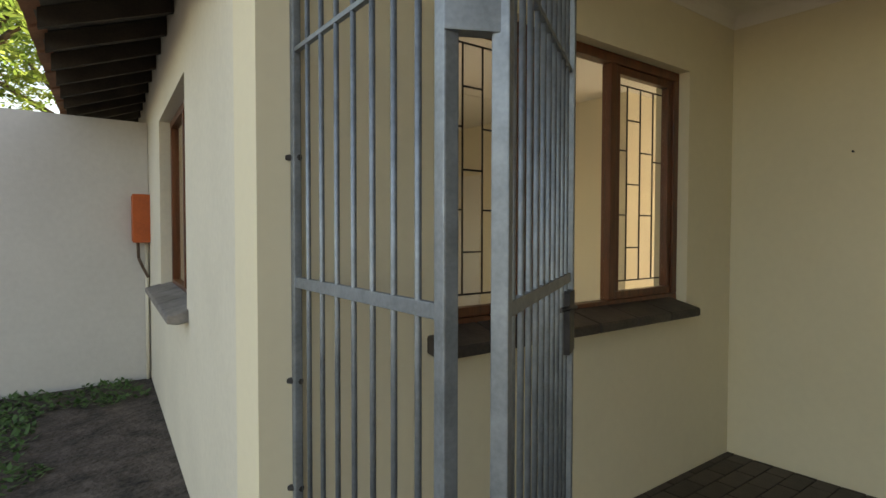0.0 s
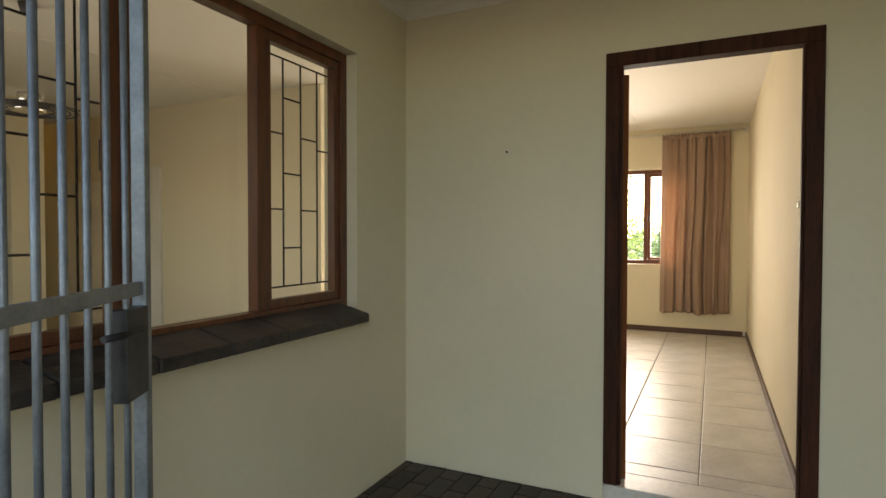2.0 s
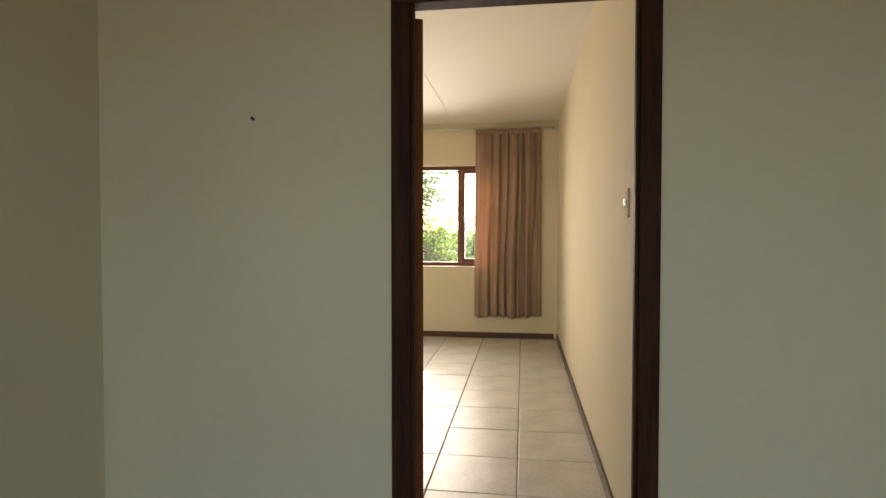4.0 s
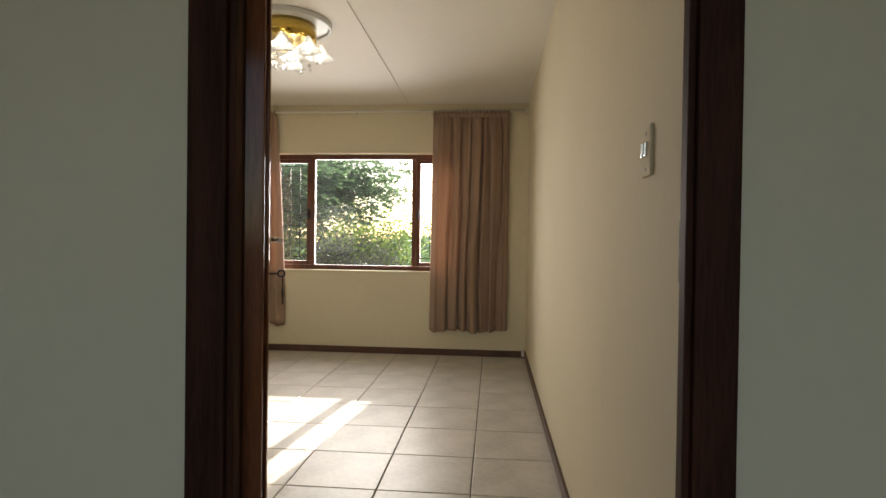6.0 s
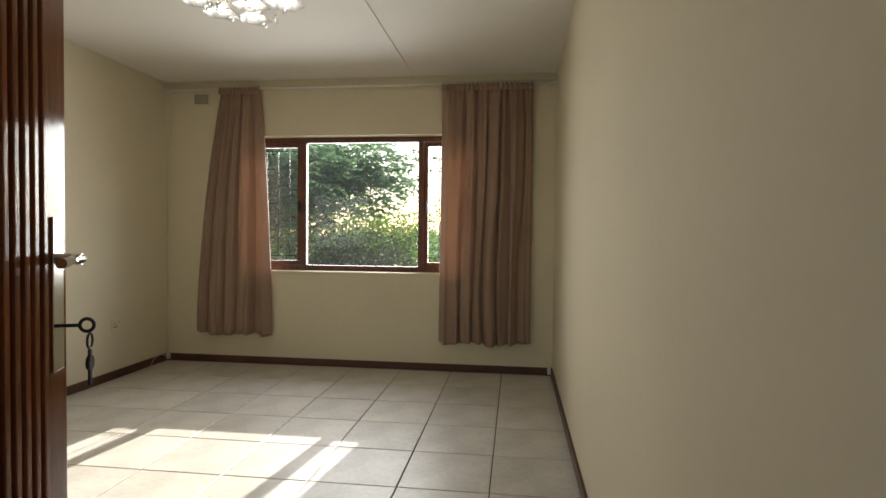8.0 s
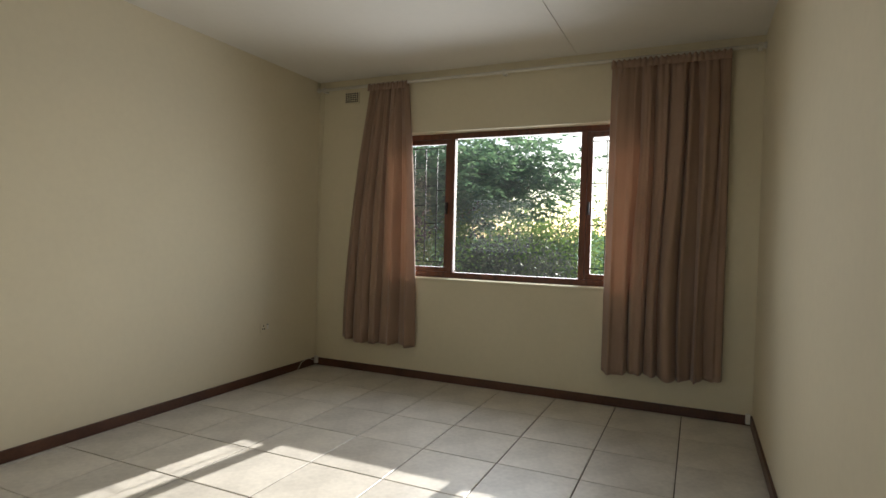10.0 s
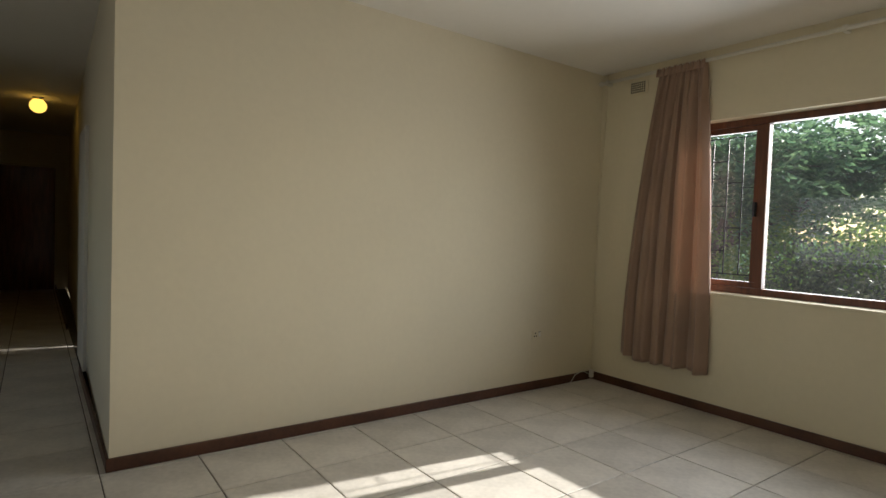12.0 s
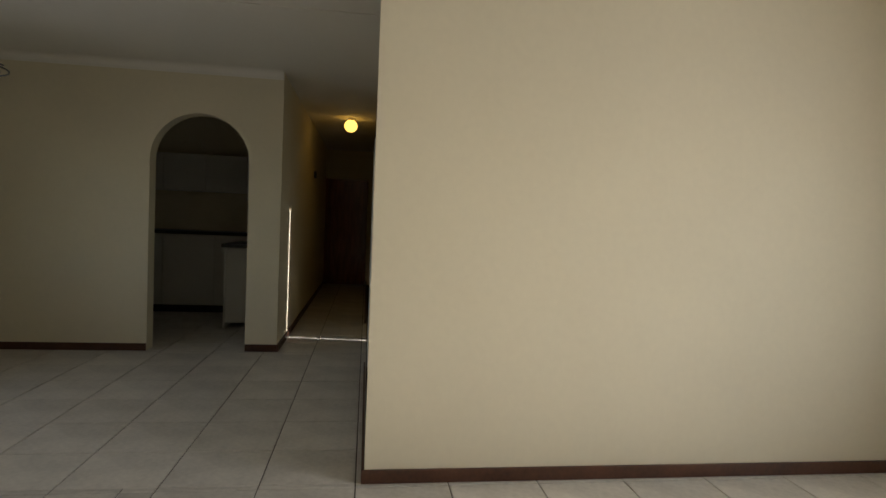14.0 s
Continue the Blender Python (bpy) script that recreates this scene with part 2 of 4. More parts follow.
def thing(name, base, label, category, group="", kind=""):
    ob = new(name)
    ob.empty_display_size = 0.1
    ob.location = base
    ob.matrix_basis = Matrix.Translation(base)
    return tagged(ob, label, category, group, kind)


def B(*args):
    bm = bmesh.new()
    box(bm, *args)
    return bm


def structure(name, bm, material, label, category):
    return tagged(part(name, bm, material), label, category, kind="structure")


def wall(name, axis, a0, a1, u0, u1, z0, z1, holes, material, label):
    """A wall between a0 and a1 across, u0 to u1 along, with rectangular openings (u0, u1, z0, z1)."""
    us = sorted({u0, u1, *[h[0] for h in holes], *[h[1] for h in holes]})
    zs = sorted({z0, z1, *[h[2] for h in holes], *[h[3] for h in holes]})
    us, zs = [u for u in us if u0 <= u <= u1], [z for z in zs if z0 <= z <= z1]

    def solid(i, k):
        if not (0 <= i < len(us) - 1 and 0 <= k < len(zs) - 1):
            return False
        u, z = (us[i] + us[i + 1]) / 2, (zs[k] + zs[k + 1]) / 2
        return not any(h[0] < u < h[1] and h[2] < z < h[3] for h in holes)

    bm = bmesh.new()
    cache = {}

    def v(a, u, z):
        key = (a, u, z)
        if key not in cache:
            cache[key] = bm.verts.new((a, u, z) if axis == "x" else (u, a, z))
        return cache[key]

    for i in range(len(us) - 1):
        for k in range(len(zs) - 1):
            if not solid(i, k):
                continue
            p, q, r, s = us[i], us[i + 1], zs[k], zs[k + 1]
            for a in (a0, a1):
                bm.faces.new((v(a, p, r), v(a, q, r), v(a, q, s), v(a, p, s)))
            for di, dk, c in ((-1, 0, ((p, r), (p, s))), (1, 0, ((q, r), (q, s))), (0, -1, ((p, r), (q, r))), (0, 1, ((p, s), (q, s)))):
                if not solid(i + di, k + dk):
                    bm.faces.new((v(a0, *c[0]), v(a1, *c[0]), v(a1, *c[1]), v(a0, *c[1])))
    return structure(name, bm, material, label, "wall")


# ---- large structure ----
CEIL = 2.59
WIN = (0.36, 2.55, 0.862, 2.085)
PWIN = (1.225, 2.935, 0.865, 2.125)
DOOR_Y0, DOOR_Y1, DOOR_Z = -0.318, 0.578, 2.11

wall("wall_east", "x", 8.29, 8.50, -0.50, 3.42, -0.2, 2.9, [WIN], M_WALL, "cream painted wall with the wide timber window")
wall("wall_south", "y", -0.50, -0.285, 3.60, 8.29, -0.2, 2.9, [], M_WALL, "plain cream painted plaster wall beside the door")
wall("wall_porch_door", "x", 3.43, 3.60, -1.65, 1.90, -0.2, 2.9, [(DOOR_Y0, DOOR_Y1, -0.2, DOOR_Z)], M_WALL, "cream porch wall with the front door opening")
wall("wall_porch_window", "y", 1.70, 1.90, 0.555, 3.43, -0.3, 2.9, [PWIN], M_WALL, "cream porch wall with the timber window")
west = wall("wall_west", "x", 0.555, 0.775, 1.901, 8.80, -0.5, 2.9, [(3.34, 4.95, 0.82, 2.11)], M_WALL_OUT, "sunlit cream exterior wall with a small window")
wall("wall_bedroom_front", "y", 3.285, 3.42, 4.69, 8.29, 0.0, 2.9, [], M_WALL, "large plain cream painted living room wall")
passage_right = wall("wall_passage_right", "x", 4.69, 4.82, 3.4205, 11.7, 0.0, 2.9, [(5.42, 6.12, 0, 1.97), (6.50, 7.30, 0, 1.86)], M_WALL, "cream passage wall with two doorways")
wall("wall_bedroom_back", "y", 6.16, 6.28, 4.83, 6.0, -0.2, 2.9, [], M_WALL, "plain cream wall behind the bedroom")
wall("wall_bedroom_side", "x", 5.88, 6.0, 3.42, 6.16, -0.2, 2.9, [], M_WALL, "plain cream wall closing the bedroom")
wall("wall_passage_left", "x", 3.72, 3.865, 6.13, 11.7, 0.0, 2.9, [], M_WALL, "cream passage wall running into the dark")
wall("wall_passage_end", "y", 11.7, 11.85, 3.50, 5.0, -0.2, 2.9, [], M_WALL, "plain cream end wall of the passage")
wall("wall_kitchen_back", "y", 8.62, 8.80, 1.48, 3.72, -0.2, 2.9, [], M_WALL, "plain kitchen wall behind the worktop")
# unseen pier added to block light; its width sets how dark the porch is
wall("wall_porch_front", "x", 0.52, 0.74, -1.5, -1.0, -0.3, 2.9, [], M_WALL, "unseen cream pier added to cut light into the porch")
# unseen side wall, set close in to shade the right of the porch
wall("wall_porch_side", "y", -1.65, -1.5, 0.52, 3.43, -0.3, 2.9, [], M_WALL, "unseen cream wall added to keep the porch dark")

def trim_west(ob, inset):
    """Pull the western edge of a floor or wall in to the slanted wall."""
    for v in ob.data.vertices:
        if v.co.x < 0.80:
            v.co.x = inset + 0.117 * (v.co.y - 1.70)
    return ob


def slant(ob):
    """The west side of the house runs a few degrees off square."""
    for o in (ob, *ob.children_recursive):
        if o.type == 'MESH':
            for v in o.data.vertices:
                v.co.x += 0.117 * (v.co.y - 1.70)
    return ob


slant(west)
for v in passage_right.data.vertices:
    v.co.x += 0.02 * max(0.0, v.co.y - 3.43)

# arched wall between dining space and kitchen
AX0, AX1, ASPRING = 2.715, 3.575, 1.738
bm = bmesh.new()
ac, ar = (AX0 + AX1) / 2, (AX1 - AX0) / 2
outline = [(0.74, 0), (AX0, 0), (AX0, ASPRING)]
outline += [(ac - ar * math.cos(math.pi * k / 24), ASPRING + ar * math.sin(math.pi * k / 24)) for k in range(1, 24)]
outline += [(AX1, ASPRING), (AX1, 0), (3.865, 0), (3.865, 2.9), (0.74, 2.9)]
face = bm.faces.new([bm.verts.new((x, 5.98, z)) for x, z in outline])
ext = bmesh.ops.extrude_face_region(bm, geom=[face])
for g in ext["geom"]:
    if isinstance(g, bmesh.types.BMVert):
        g.co.y = 6.13
bmesh.ops.triangulate(bm, faces=[f for f in bm.faces if len(f.verts) > 4])
trim_west(structure("wall_arch", bm, M_WALL, "cream wall with a round-headed arch to the kitchen", "wall"), 0.76)

# ceilings and roof
bm = B(3.43, 8.50, -0.5, 3.42, CEIL, CEIL + 0.1)
box(bm, 3.43, 6.0, 3.42, 6.28, CEIL, CEIL + 0.1)
box(bm, 0.52, 3.43, 1.70, 11.85, CEIL, CEIL + 0.1)
box(bm, 3.43, 5.0, 6.28, 11.85, CEIL, CEIL + 0.1)
trim_west(structure("ceiling", bm, M_CEIL, "white board ceiling with thin cover strips", "ceiling"), 0.735)
bm = B(0.25, 3.43, -1.65, 1.70, 2.525, 2.63)
structure("ceiling_porch", bm, M_CEIL, "white board ceiling of the porch", "ceiling")
bm = bmesh.new()
for y in (0.96, 4.33):
    box(bm, 3.62 if y < 3 else 1.05, 8.27 if y < 3 else 4.68, y - 0.018, y + 0.018, CEIL - 0.008, CEIL - 0.001, 0.003)
structure("trim_ceiling_strip", bm, M_CEIL, "thin white cover strips on the ceiling", "trim")


def cornice(name, x0, y0, x1, y1, nx, ny, zc):
    """A quarter-round cornice from (x0, y0) to (x1, y1); (nx, ny) points into the room."""
    bm = bmesh.new()
    prof = [(0.0, 0.0), (0.0, -0.072)] + [(0.07 - 0.068 * math.cos(a), -0.07 + 0.068 * math.sin(a)) for a in [math.pi / 2 * k / 6 for k in range(7)]] + [(0.072, 0.0)]
    ends = []
    for x, y in ((x0, y0), (x1, y1)):
        ends.append([bm.verts.new((x + nx * (d + 0.001), y + ny * (d + 0.001), zc + h - 0.001)) for d, h in prof])
    k = len(prof)
    for i in range(k):
        bm.faces.new((ends[0][i], ends[0][(i + 1) % k], ends[1][(i + 1) % k], ends[1][i]))
    bm.faces.new(ends[0])
    bm.faces.new(ends[1][::-1])
    return structure(name, bm, M_CEIL, "white moulded cornice under the ceiling", "trim")


cornice("trim_cornice_arch", 1.22, 5.98, 3.865, 5.98, 0, -1, CEIL)
cornice("trim_cornice_porch_a", 0.56, 1.70, 3.43, 1.70, 0, -1, 2.525)
cornice("trim_cornice_porch_b", 3.43, -1.5, 3.43, 1.70, -1, 0, 2.525)

# floors
structure("floor", B(3.60, 8.29, -0.285, 3.285, -0.2, -0.006), M_GROUT, "beige glazed tile floor with dark joints", "floor")
trim_west(structure("floor_dining", B(0.74, 4.70, 3.285, 5.98, -0.2, -0.006), M_GROUT, "beige glazed tile floor of the dining space", "floor"), 0.735)
trim_west(structure("floor_side", B(0.74, 3.60, 1.90, 3.285, -0.2, -0.006), M_GROUT, "beige tile floor under the porch window", "floor"), 0.735)
trim_west(structure("floor_kitchen", B(0.74, 3.72, 5.98, 8.62, -0.2, -0.006), M_GROUT, "tile floor of the kitchen", "floor"), 0.735)
structure("floor_passage", B(3.72, 4.83, 5.98, 11.7, -0.2, -0.006), M_GROUT, "tile floor of the passage", "floor")
structure("floor_bedroom", B(4.83, 5.88, 3.42, 6.16, -0.2, -0.006), M_GROUT, "plain floor behind the closed door", "floor")
structure("floor_porch", B(0.52, 3.43, -1.5, 1.70, -0.3, -0.092), M_MORTAR, "dark paved porch floor", "floor")
structure("threshold", B(3.41, 3.60, DOOR_Y0 + 0.002, DOOR_Y1 - 0.002, -0.195, 0.0, 0.006), M_TILE, "pale tiled threshold under the front door", "trim")


def baseboard(name, x0, x1, y0, y1):
    return structure(name, B(x0, x1, y0, y1, 0.001, 0.068, 0.004), M_BASE, "dark brown wooden baseboard", "baseboard")


baseboard("baseboard_south", 3.60, 8.275, -0.285, -0.270)
baseboard("baseboard_east", 8.275, 8.29, -0.285, 3.285)
baseboard("baseboard_north", 4.675, 8.275, 3.270, 3.285)
baseboard("baseboard_passage_a", 4.675, 4.69, 3.2855, 5.36)
baseboard("baseboard_passage_b", 4.675, 4.69, 7.50, 11.69)
baseboard("baseboard_arch_a", 1.22, AX0 - 0.002, 5.965, 5.98)
baseboard("baseboard_arch_b", AX1 + 0.002, 3.865, 5.965, 5.98)
baseboard("baseboard_passage_c", 3.865, 3.88, 5.965, 11.69)

# ground: one sheet, higher beside the house, falling away to the east
bm = bmesh.new()
xs = [-400, -120, -40, -12, -5, -2, -1, -0.3, 0.1, 0.52, 3.0, 6.0, 8.6, 10, 13, 18, 28, 50, 120, 500]
ys = [-500, -120, -40, -14, -6, -2.5, 0, 1.2, 1.7, 2.1, 2.5, 2.9, 3.3, 4.5, 7, 12, 25, 60, 140, 500]


def ground_z(x, y):
    if x > 8.4:
        return -0.35 - 0.028 * min(x - 8.4, 60) + 0.12 * noise.noise((x * 0.2, y * 0.2, 0))
    return -0.20


grid = [[bm.verts.new((x, y, ground_z(x, y))) for y in ys] for x in xs]
for i in range(len(xs) - 1):
    for j in range(len(ys) - 1):
        bm.faces.new((grid[i][j], grid[i + 1][j], grid[i + 1][j + 1], grid[i][j + 1]))
structure("ground", bm, M_SOIL, "bare dry brown soil around the house", "ground")

# boundary wall and eave beside the house
wall("wall_boundary", "y", 6.20, 6.40, -6.0, 1.075, -0.5, 2.30, [], M_BOUNDARY, "grey-white plastered boundary wall with bare top")


def sloped(bm, y0, y1, x0, z0, x1, z1, t):
    """A board between two heights, sloping from the eave edge to the wall."""
    vs = [bm.verts.new((x, yy, z)) for yy in (y0, y1) for x, z in ((x0, z0), (x1, z1), (x1, z1 + t), (x0, z0 + t))]
    for f in ((0, 1, 2, 3), (7, 6, 5, 4), (0, 4, 5, 1), (3, 2, 6, 7), (1, 5, 6, 2), (0, 3, 7, 4)):
        bm.faces.new([vs[i] for i in f])


eave = thing("roof_eave", (0.2, 4.0, 2.06), "open eave with dark stained rafter ends", "roof", kind="structure")
boards, edge = bmesh.new(), bmesh.new()
for k in range(16):
    y = 1.95 + 0.45 * k
    rafter = bmesh.new()
    sloped(rafter, y, y + 0.044, -0.115, 2.32, 0.553, 2.56, 0.11)
    part("rafter", rafter, M_RAFTER, eave)
for k in range(27):
    y = 1.90 + 0.27 * k
    sloped(boards, y, y + 0.262, -0.135, 2.432, 0.553, 2.68, 0.014)
    sloped(edge, y, y + 0.266, -0.185, 2.400 + 0.014 * (k % 2), -0.100, 2.432 + 0.014 * (k % 2), 0.075)
slant(eave)
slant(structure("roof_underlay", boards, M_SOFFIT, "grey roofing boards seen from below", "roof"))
slant(structure("roof_tile_edge", edge, M_ROOF, "weathered terracotta roof tiles along the eave", "roof"))
bm = B(0.75, 5.0, -2.6, 11.9, 2.90, 3.0)
box(bm, 5.0, 8.6, -2.6, 3.44, 2.90, 3.0)
box(bm, 5.0, 6.02, 3.44, 6.30, 2.90, 3.0)
structure("roof", bm, M_ROOF, "flat cover over the house", "roof")


# ---- windows and doors ----
def rods(parent, axis_pos, u0, u1, z0, z1, axis, mirrored=False):
    """Black burglar-guard rods: verticals with staggered short cross rods, as one guard part."""
    bm = bmesh.new()
    r = 0.0042

    def P(u, z):
        return (axis_pos, u, z) if axis == "x" else (u, axis_pos, z)

    zt, zb = z1 - 0.035, z0 + 0.045
    for z in (zt, zb):
        cyl(bm, P(u0, z), P(u1, z), r, 6)
    us = [u0 + (u1 - u0) * f for f in ((0, 0.28, 0.55, 0.82, 1) if not mirrored else (0, 0.18, 0.45, 0.72, 1))]
    for u in us[1:-1]:
        cyl(bm, P(u, zb), P(u, zt), r, 6)
    heights = [(0.33, 0.66), (0.17, 0.50, 0.83), (0.33, 0.66), (0.37,)]
    for k, offs in enumerate(heights[::-1] if mirrored else heights):
        for o in offs:
            z = zt - (zt - zb) * o
            cyl(bm, P(us[k], z), P(us[k + 1], z), r, 6)
    return part("burglar_guard", bm, M_IRON, parent, "black iron burglar guard with staggered bars")


def timber_window(name, axis, a0, a1, u0, u1, z0, z1, mull, label):
    """Meranti window: outer frame, mullions at the given positions, side sashes with guards, three panes."""
    mid = (a0 + a1) / 2

    def bx(bm, p, q, uu0, uu1, zz0, zz1, bev=0.004):
        if axis == "x":
            box(bm, p, q, uu0, uu1, zz0, zz1, bev)
        else:
            box(bm, uu0, uu1, p, q, zz0, zz1, bev)

    base = (mid, (u0 + u1) / 2, z0) if axis == "x" else ((u0 + u1) / 2, mid, z0)
    w = thing(name, base, label, "window", kind="structure")
    f = 0.048
    bm = bmesh.new()
    bx(bm, a0, a1, u0, u1, z0, z0 + f)
    bx(bm, a0, a1, u0, u1, z1 - f, z1)
    bx(bm, a0, a1, u0, u0 + f, z0 + f, z1 - f)
    bx(bm, a0, a1, u1 - f, u1, z0 + f, z1 - f)
    for m in mull:
        bx(bm, a0 + 0.002, a1 - 0.002, m - 0.024, m + 0.024, z0 + f, z1 - f)
    part("window_frame", bm, M_WOOD, w, "dark red varnished meranti frame")
    edges = [u0 + f, mull[0] - 0.024, mull[0] + 0.024, mull[1] - 0.024, mull[1] + 0.024, u1 - f]
    for k in range(3):
        p, q, s = edges[2 * k] + 0.001, edges[2 * k + 1] - 0.001, 0.040 if k != 1 else 0.010
        if k != 1:
            bm = bmesh.new()
            c0, c1 = a0 + 0.012, a1 - 0.006
            bx(bm, c0, c1, p, q, z0 + f + 0.001, z0 + f + s)
            bx(bm, c0, c1, p, q, z1 - f - s, z1 - f - 0.001)
            bx(bm, c0, c1, p, p + s, z0 + f + s, z1 - f - s)
            bx(bm, c0, c1, q - s, q, z0 + f + s, z1 - f - s)
            sash = part("sash", bm, M_WOOD, w)
            rods(w, a0 + 0.002 if axis == "x" else a1 - 0.004, p + s, q - s, z0 + f + s, z1 - f - s, axis, axis == "x")
            bm = bmesh.new()
            hu = (q - 0.02) if k == 0 else (p + 0.02)
            zc = (z0 + z1) / 2
            bx(bm, (a0 - 0.02) if axis == "x" else a1 - 0.004, (a0 + 0.014) if axis == "x" else a1 + 0.02, hu - 0.008, hu + 0.008, zc - 0.07, zc + 0.03, 0.003)
            part("catch", bm, M_LOCK, sash, "small dark metal window catch")
        bm = bmesh.new()
        bx(bm, mid - 0.002, mid + 0.002, p + s - 0.004, q - s + 0.004, z0 + f + (s if k != 1 else 0.0), z1 - f - (s if k != 1 else 0.0), 0)
        pane = part("pane", bm, M_GLASS_DUSTY if axis == "x" else M_GLASS, w, "slightly dusty window glass" if axis == "x" else "clear window glass")
        pane.visible_shadow = False
    return w


timber_window("window_1", "x", 8.40, 8.46, WIN[0], WIN[1], WIN[2], WIN[3], (0.896, 1.994),
              "wide dark red timber window with side burglar guards")
timber_window("window_2", "y", 1.76, 1.82, PWIN[0], PWIN[1], PWIN[2], PWIN[3], (1.772, 2.346),
              "dark red timber porch window with side burglar guards")
w3 = thing("window_3", (0.63, 4.1, 0.82), "dark red timber window in the exterior wall", "window", kind="structure")
bm = bmesh.new()
for a in ((3.34, 4.95, 0.82, 0.87), (3.34, 4.95, 2.06, 2.11), (3.34, 3.39, 0.87, 2.06), (4.90, 4.95, 0.87, 2.06), (4.13, 4.17, 0.87, 2.06)):
    box(bm, 0.635, 0.695, *a, 0.004)
part("window_frame", bm, M_WOOD, w3)
for y0, y1 in ((3.388, 4.132), (4.168, 4.902)):
    part("pane", B(0.663, 0.667, y0, y1, 0.868, 2.062), M_GLASS, w3).visible_shadow = False
slant(w3)


def slate_sill(name, axis, u0, u1, inner, outer, z, material, label, pieces):
    """Sloped sill made of slate pieces with a drip nose."""
    s = thing(name, ((u0 + u1) / 2, (inner + outer) / 2, z - 0.1) if axis == "y" else ((inner + outer) / 2, (u0 + u1) / 2, z - 0.1), label, "window sill", kind="structure")
    n = pieces
    for k in range(n):
        p, q = u0 + (u1 - u0) * k / n + 0.002, u0 + (u1 - u0) * (k + 1) / n - 0.002
        bm = bmesh.new()
        prof = [(inner, z), (outer, z - 0.045), (outer, z - 0.085), (outer + (inner - outer) * 0.3, z - 0.095), (inner, z - 0.07)]
        ends = []
        for u in (p, q):
            ends.append([bm.verts.new((u, a, zz) if axis == "y" else (a, u, zz)) for a, zz in prof])
        m = len(prof)
        fs = [bm.faces.new((ends[0][i], ends[0][(i + 1) % m], ends[1][(i + 1) % m], ends[1][i])) for i in range(m)]
        bm.faces.new(ends[0])
        bm.faces.new(ends[1][::-1])
        bmesh.ops.bevel(bm, geom=bm.edges[:], offset=0.006, segments=1, affect='EDGES')
        part("slate_piece", bm, material, s)
    return s


slate_sill("window_sill_porch", "y", 1.165, 2.875, 1.765, 1.585, 0.895, M_SILL, "dark slate window sill with a sloped nose", 6)
slant(slate_sill("window_sill_side", "x", 3.27, 5.02, 0.635, 0.445, 0.850, M_SILL_OUT, "weathered grey sloped window sill", 6))
bm = B(8.276, 8.40, WIN[0], WIN[1], WIN[2] - 0.02, WIN[2] - 0.001, 0.004)
structure("window_sill_inside", bm, M_WALL, "cream plastered inside window ledge", "window sill")

# front door frame, leaf, handle
fr = thing("door_frame", (3.51, 0.125, 0.0), "dark varnished timber front door frame", "door frame", kind="structure")
part("jamb", B(3.415, 3.495, DOOR_Y0, DOOR_Y0 + 0.068, 0.001, DOOR_Z - 0.068, 0.005), M_FRAME, fr)
part("jamb", B(3.415, 3.495, DOOR_Y1 - 0.068, DOOR_Y1, 0.001, DOOR_Z - 0.068, 0.005), M_FRAME, fr)
part("head", B(3.415, 3.495, DOOR_Y0, DOOR_Y1, DOOR_Z - 0.068, DOOR_Z, 0.005), M_FRAME, fr)
bm = B(3.425, 3.455, DOOR_Y1 - 0.080, DOOR_Y1 - 0.0685, 0.001, DOOR_Z - 0.069, 0.003)
part("door_stop", bm, M_FRAME, fr)
bm = B(3.425, 3.455, DOOR_Y0 + 0.0685, DOOR_Y0 + 0.080, 0.001, DOOR_Z - 0.069, 0.003)
part("door_stop", bm, M_FRAME, fr)
structure("wall_reveal", B(3.496, 3.599, DOOR_Y0 + 0.001, -0.285, 0.001, DOOR_Z - 0.001), M_WALL, "plastered reveal beside the front door", "wall")
part("strike_plate", B(3.468, 3.486, DOOR_Y0 + 0.0685, DOOR_Y0 + 0.071, 1.10, 1.205, 0.001), M_STEEL, fr, "worn steel strike plate")
for z0, z1 in ((1.112, 1.140), (1.160, 1.192)):
    part("latch_slot", B(3.471, 3.482, DOOR_Y0 + 0.0705, DOOR_Y0 + 0.0722, z0, z1), M_SLOT, fr, "dark latch slot")

leaf = thing("door_1", (0, 0, 0), "brown varnished ribbed front door standing open", "door", kind="structure")
LW = 0.775
bm = B(0.0, LW, -0.021, 0.021, 0.004, 2.02, 0.003)
body = part("door_leaf", bm, M_DOOR, leaf)
bm = bmesh.new()
for k in range(19):
    u = 0.145 + k * 0.0292
    box(bm, u, u + 0.017, -0.029, -0.0205, 0.10, 1.93, 0.0035)
part("ribbing", bm, M_DOOR, leaf, "narrow vertical moulded ribs")
bm = B(LW - 0.062, LW - 0.022, -0.0255, -0.0212, 0.99, 1.23, 0.0015)
plate = part("lock_plate", bm, M_CHROME, leaf, "tarnished steel lock plate")
bm = bmesh.new()
cyl(bm, (LW - 0.042, -0.025, 1.165), (LW - 0.042, -0.058, 1.165), 0.009, 10)
cyl(bm, (LW - 0.038, -0.055, 1.165), (LW - 0.125, -0.058, 1.162), 0.008, 10)
part("door_handle", bm, M_CHROME, plate, "chrome lever handle")
bm = bmesh.new()
cyl(bm, (LW - 0.042, -0.025, 1.06), (LW - 0.042, -0.055, 1.06), 0.003, 6)
torus(bm, (LW - 0.042, -0.064, 1.06), 0.010, 0.0028, "X", 16, 6)
part("key", bm, M_LOCK, plate, "dark key left in the lock")
bm = bmesh.new()
torus(bm, (LW - 0.042, -0.068, 1.035), 0.012, 0.0018, "Y", 16, 6)
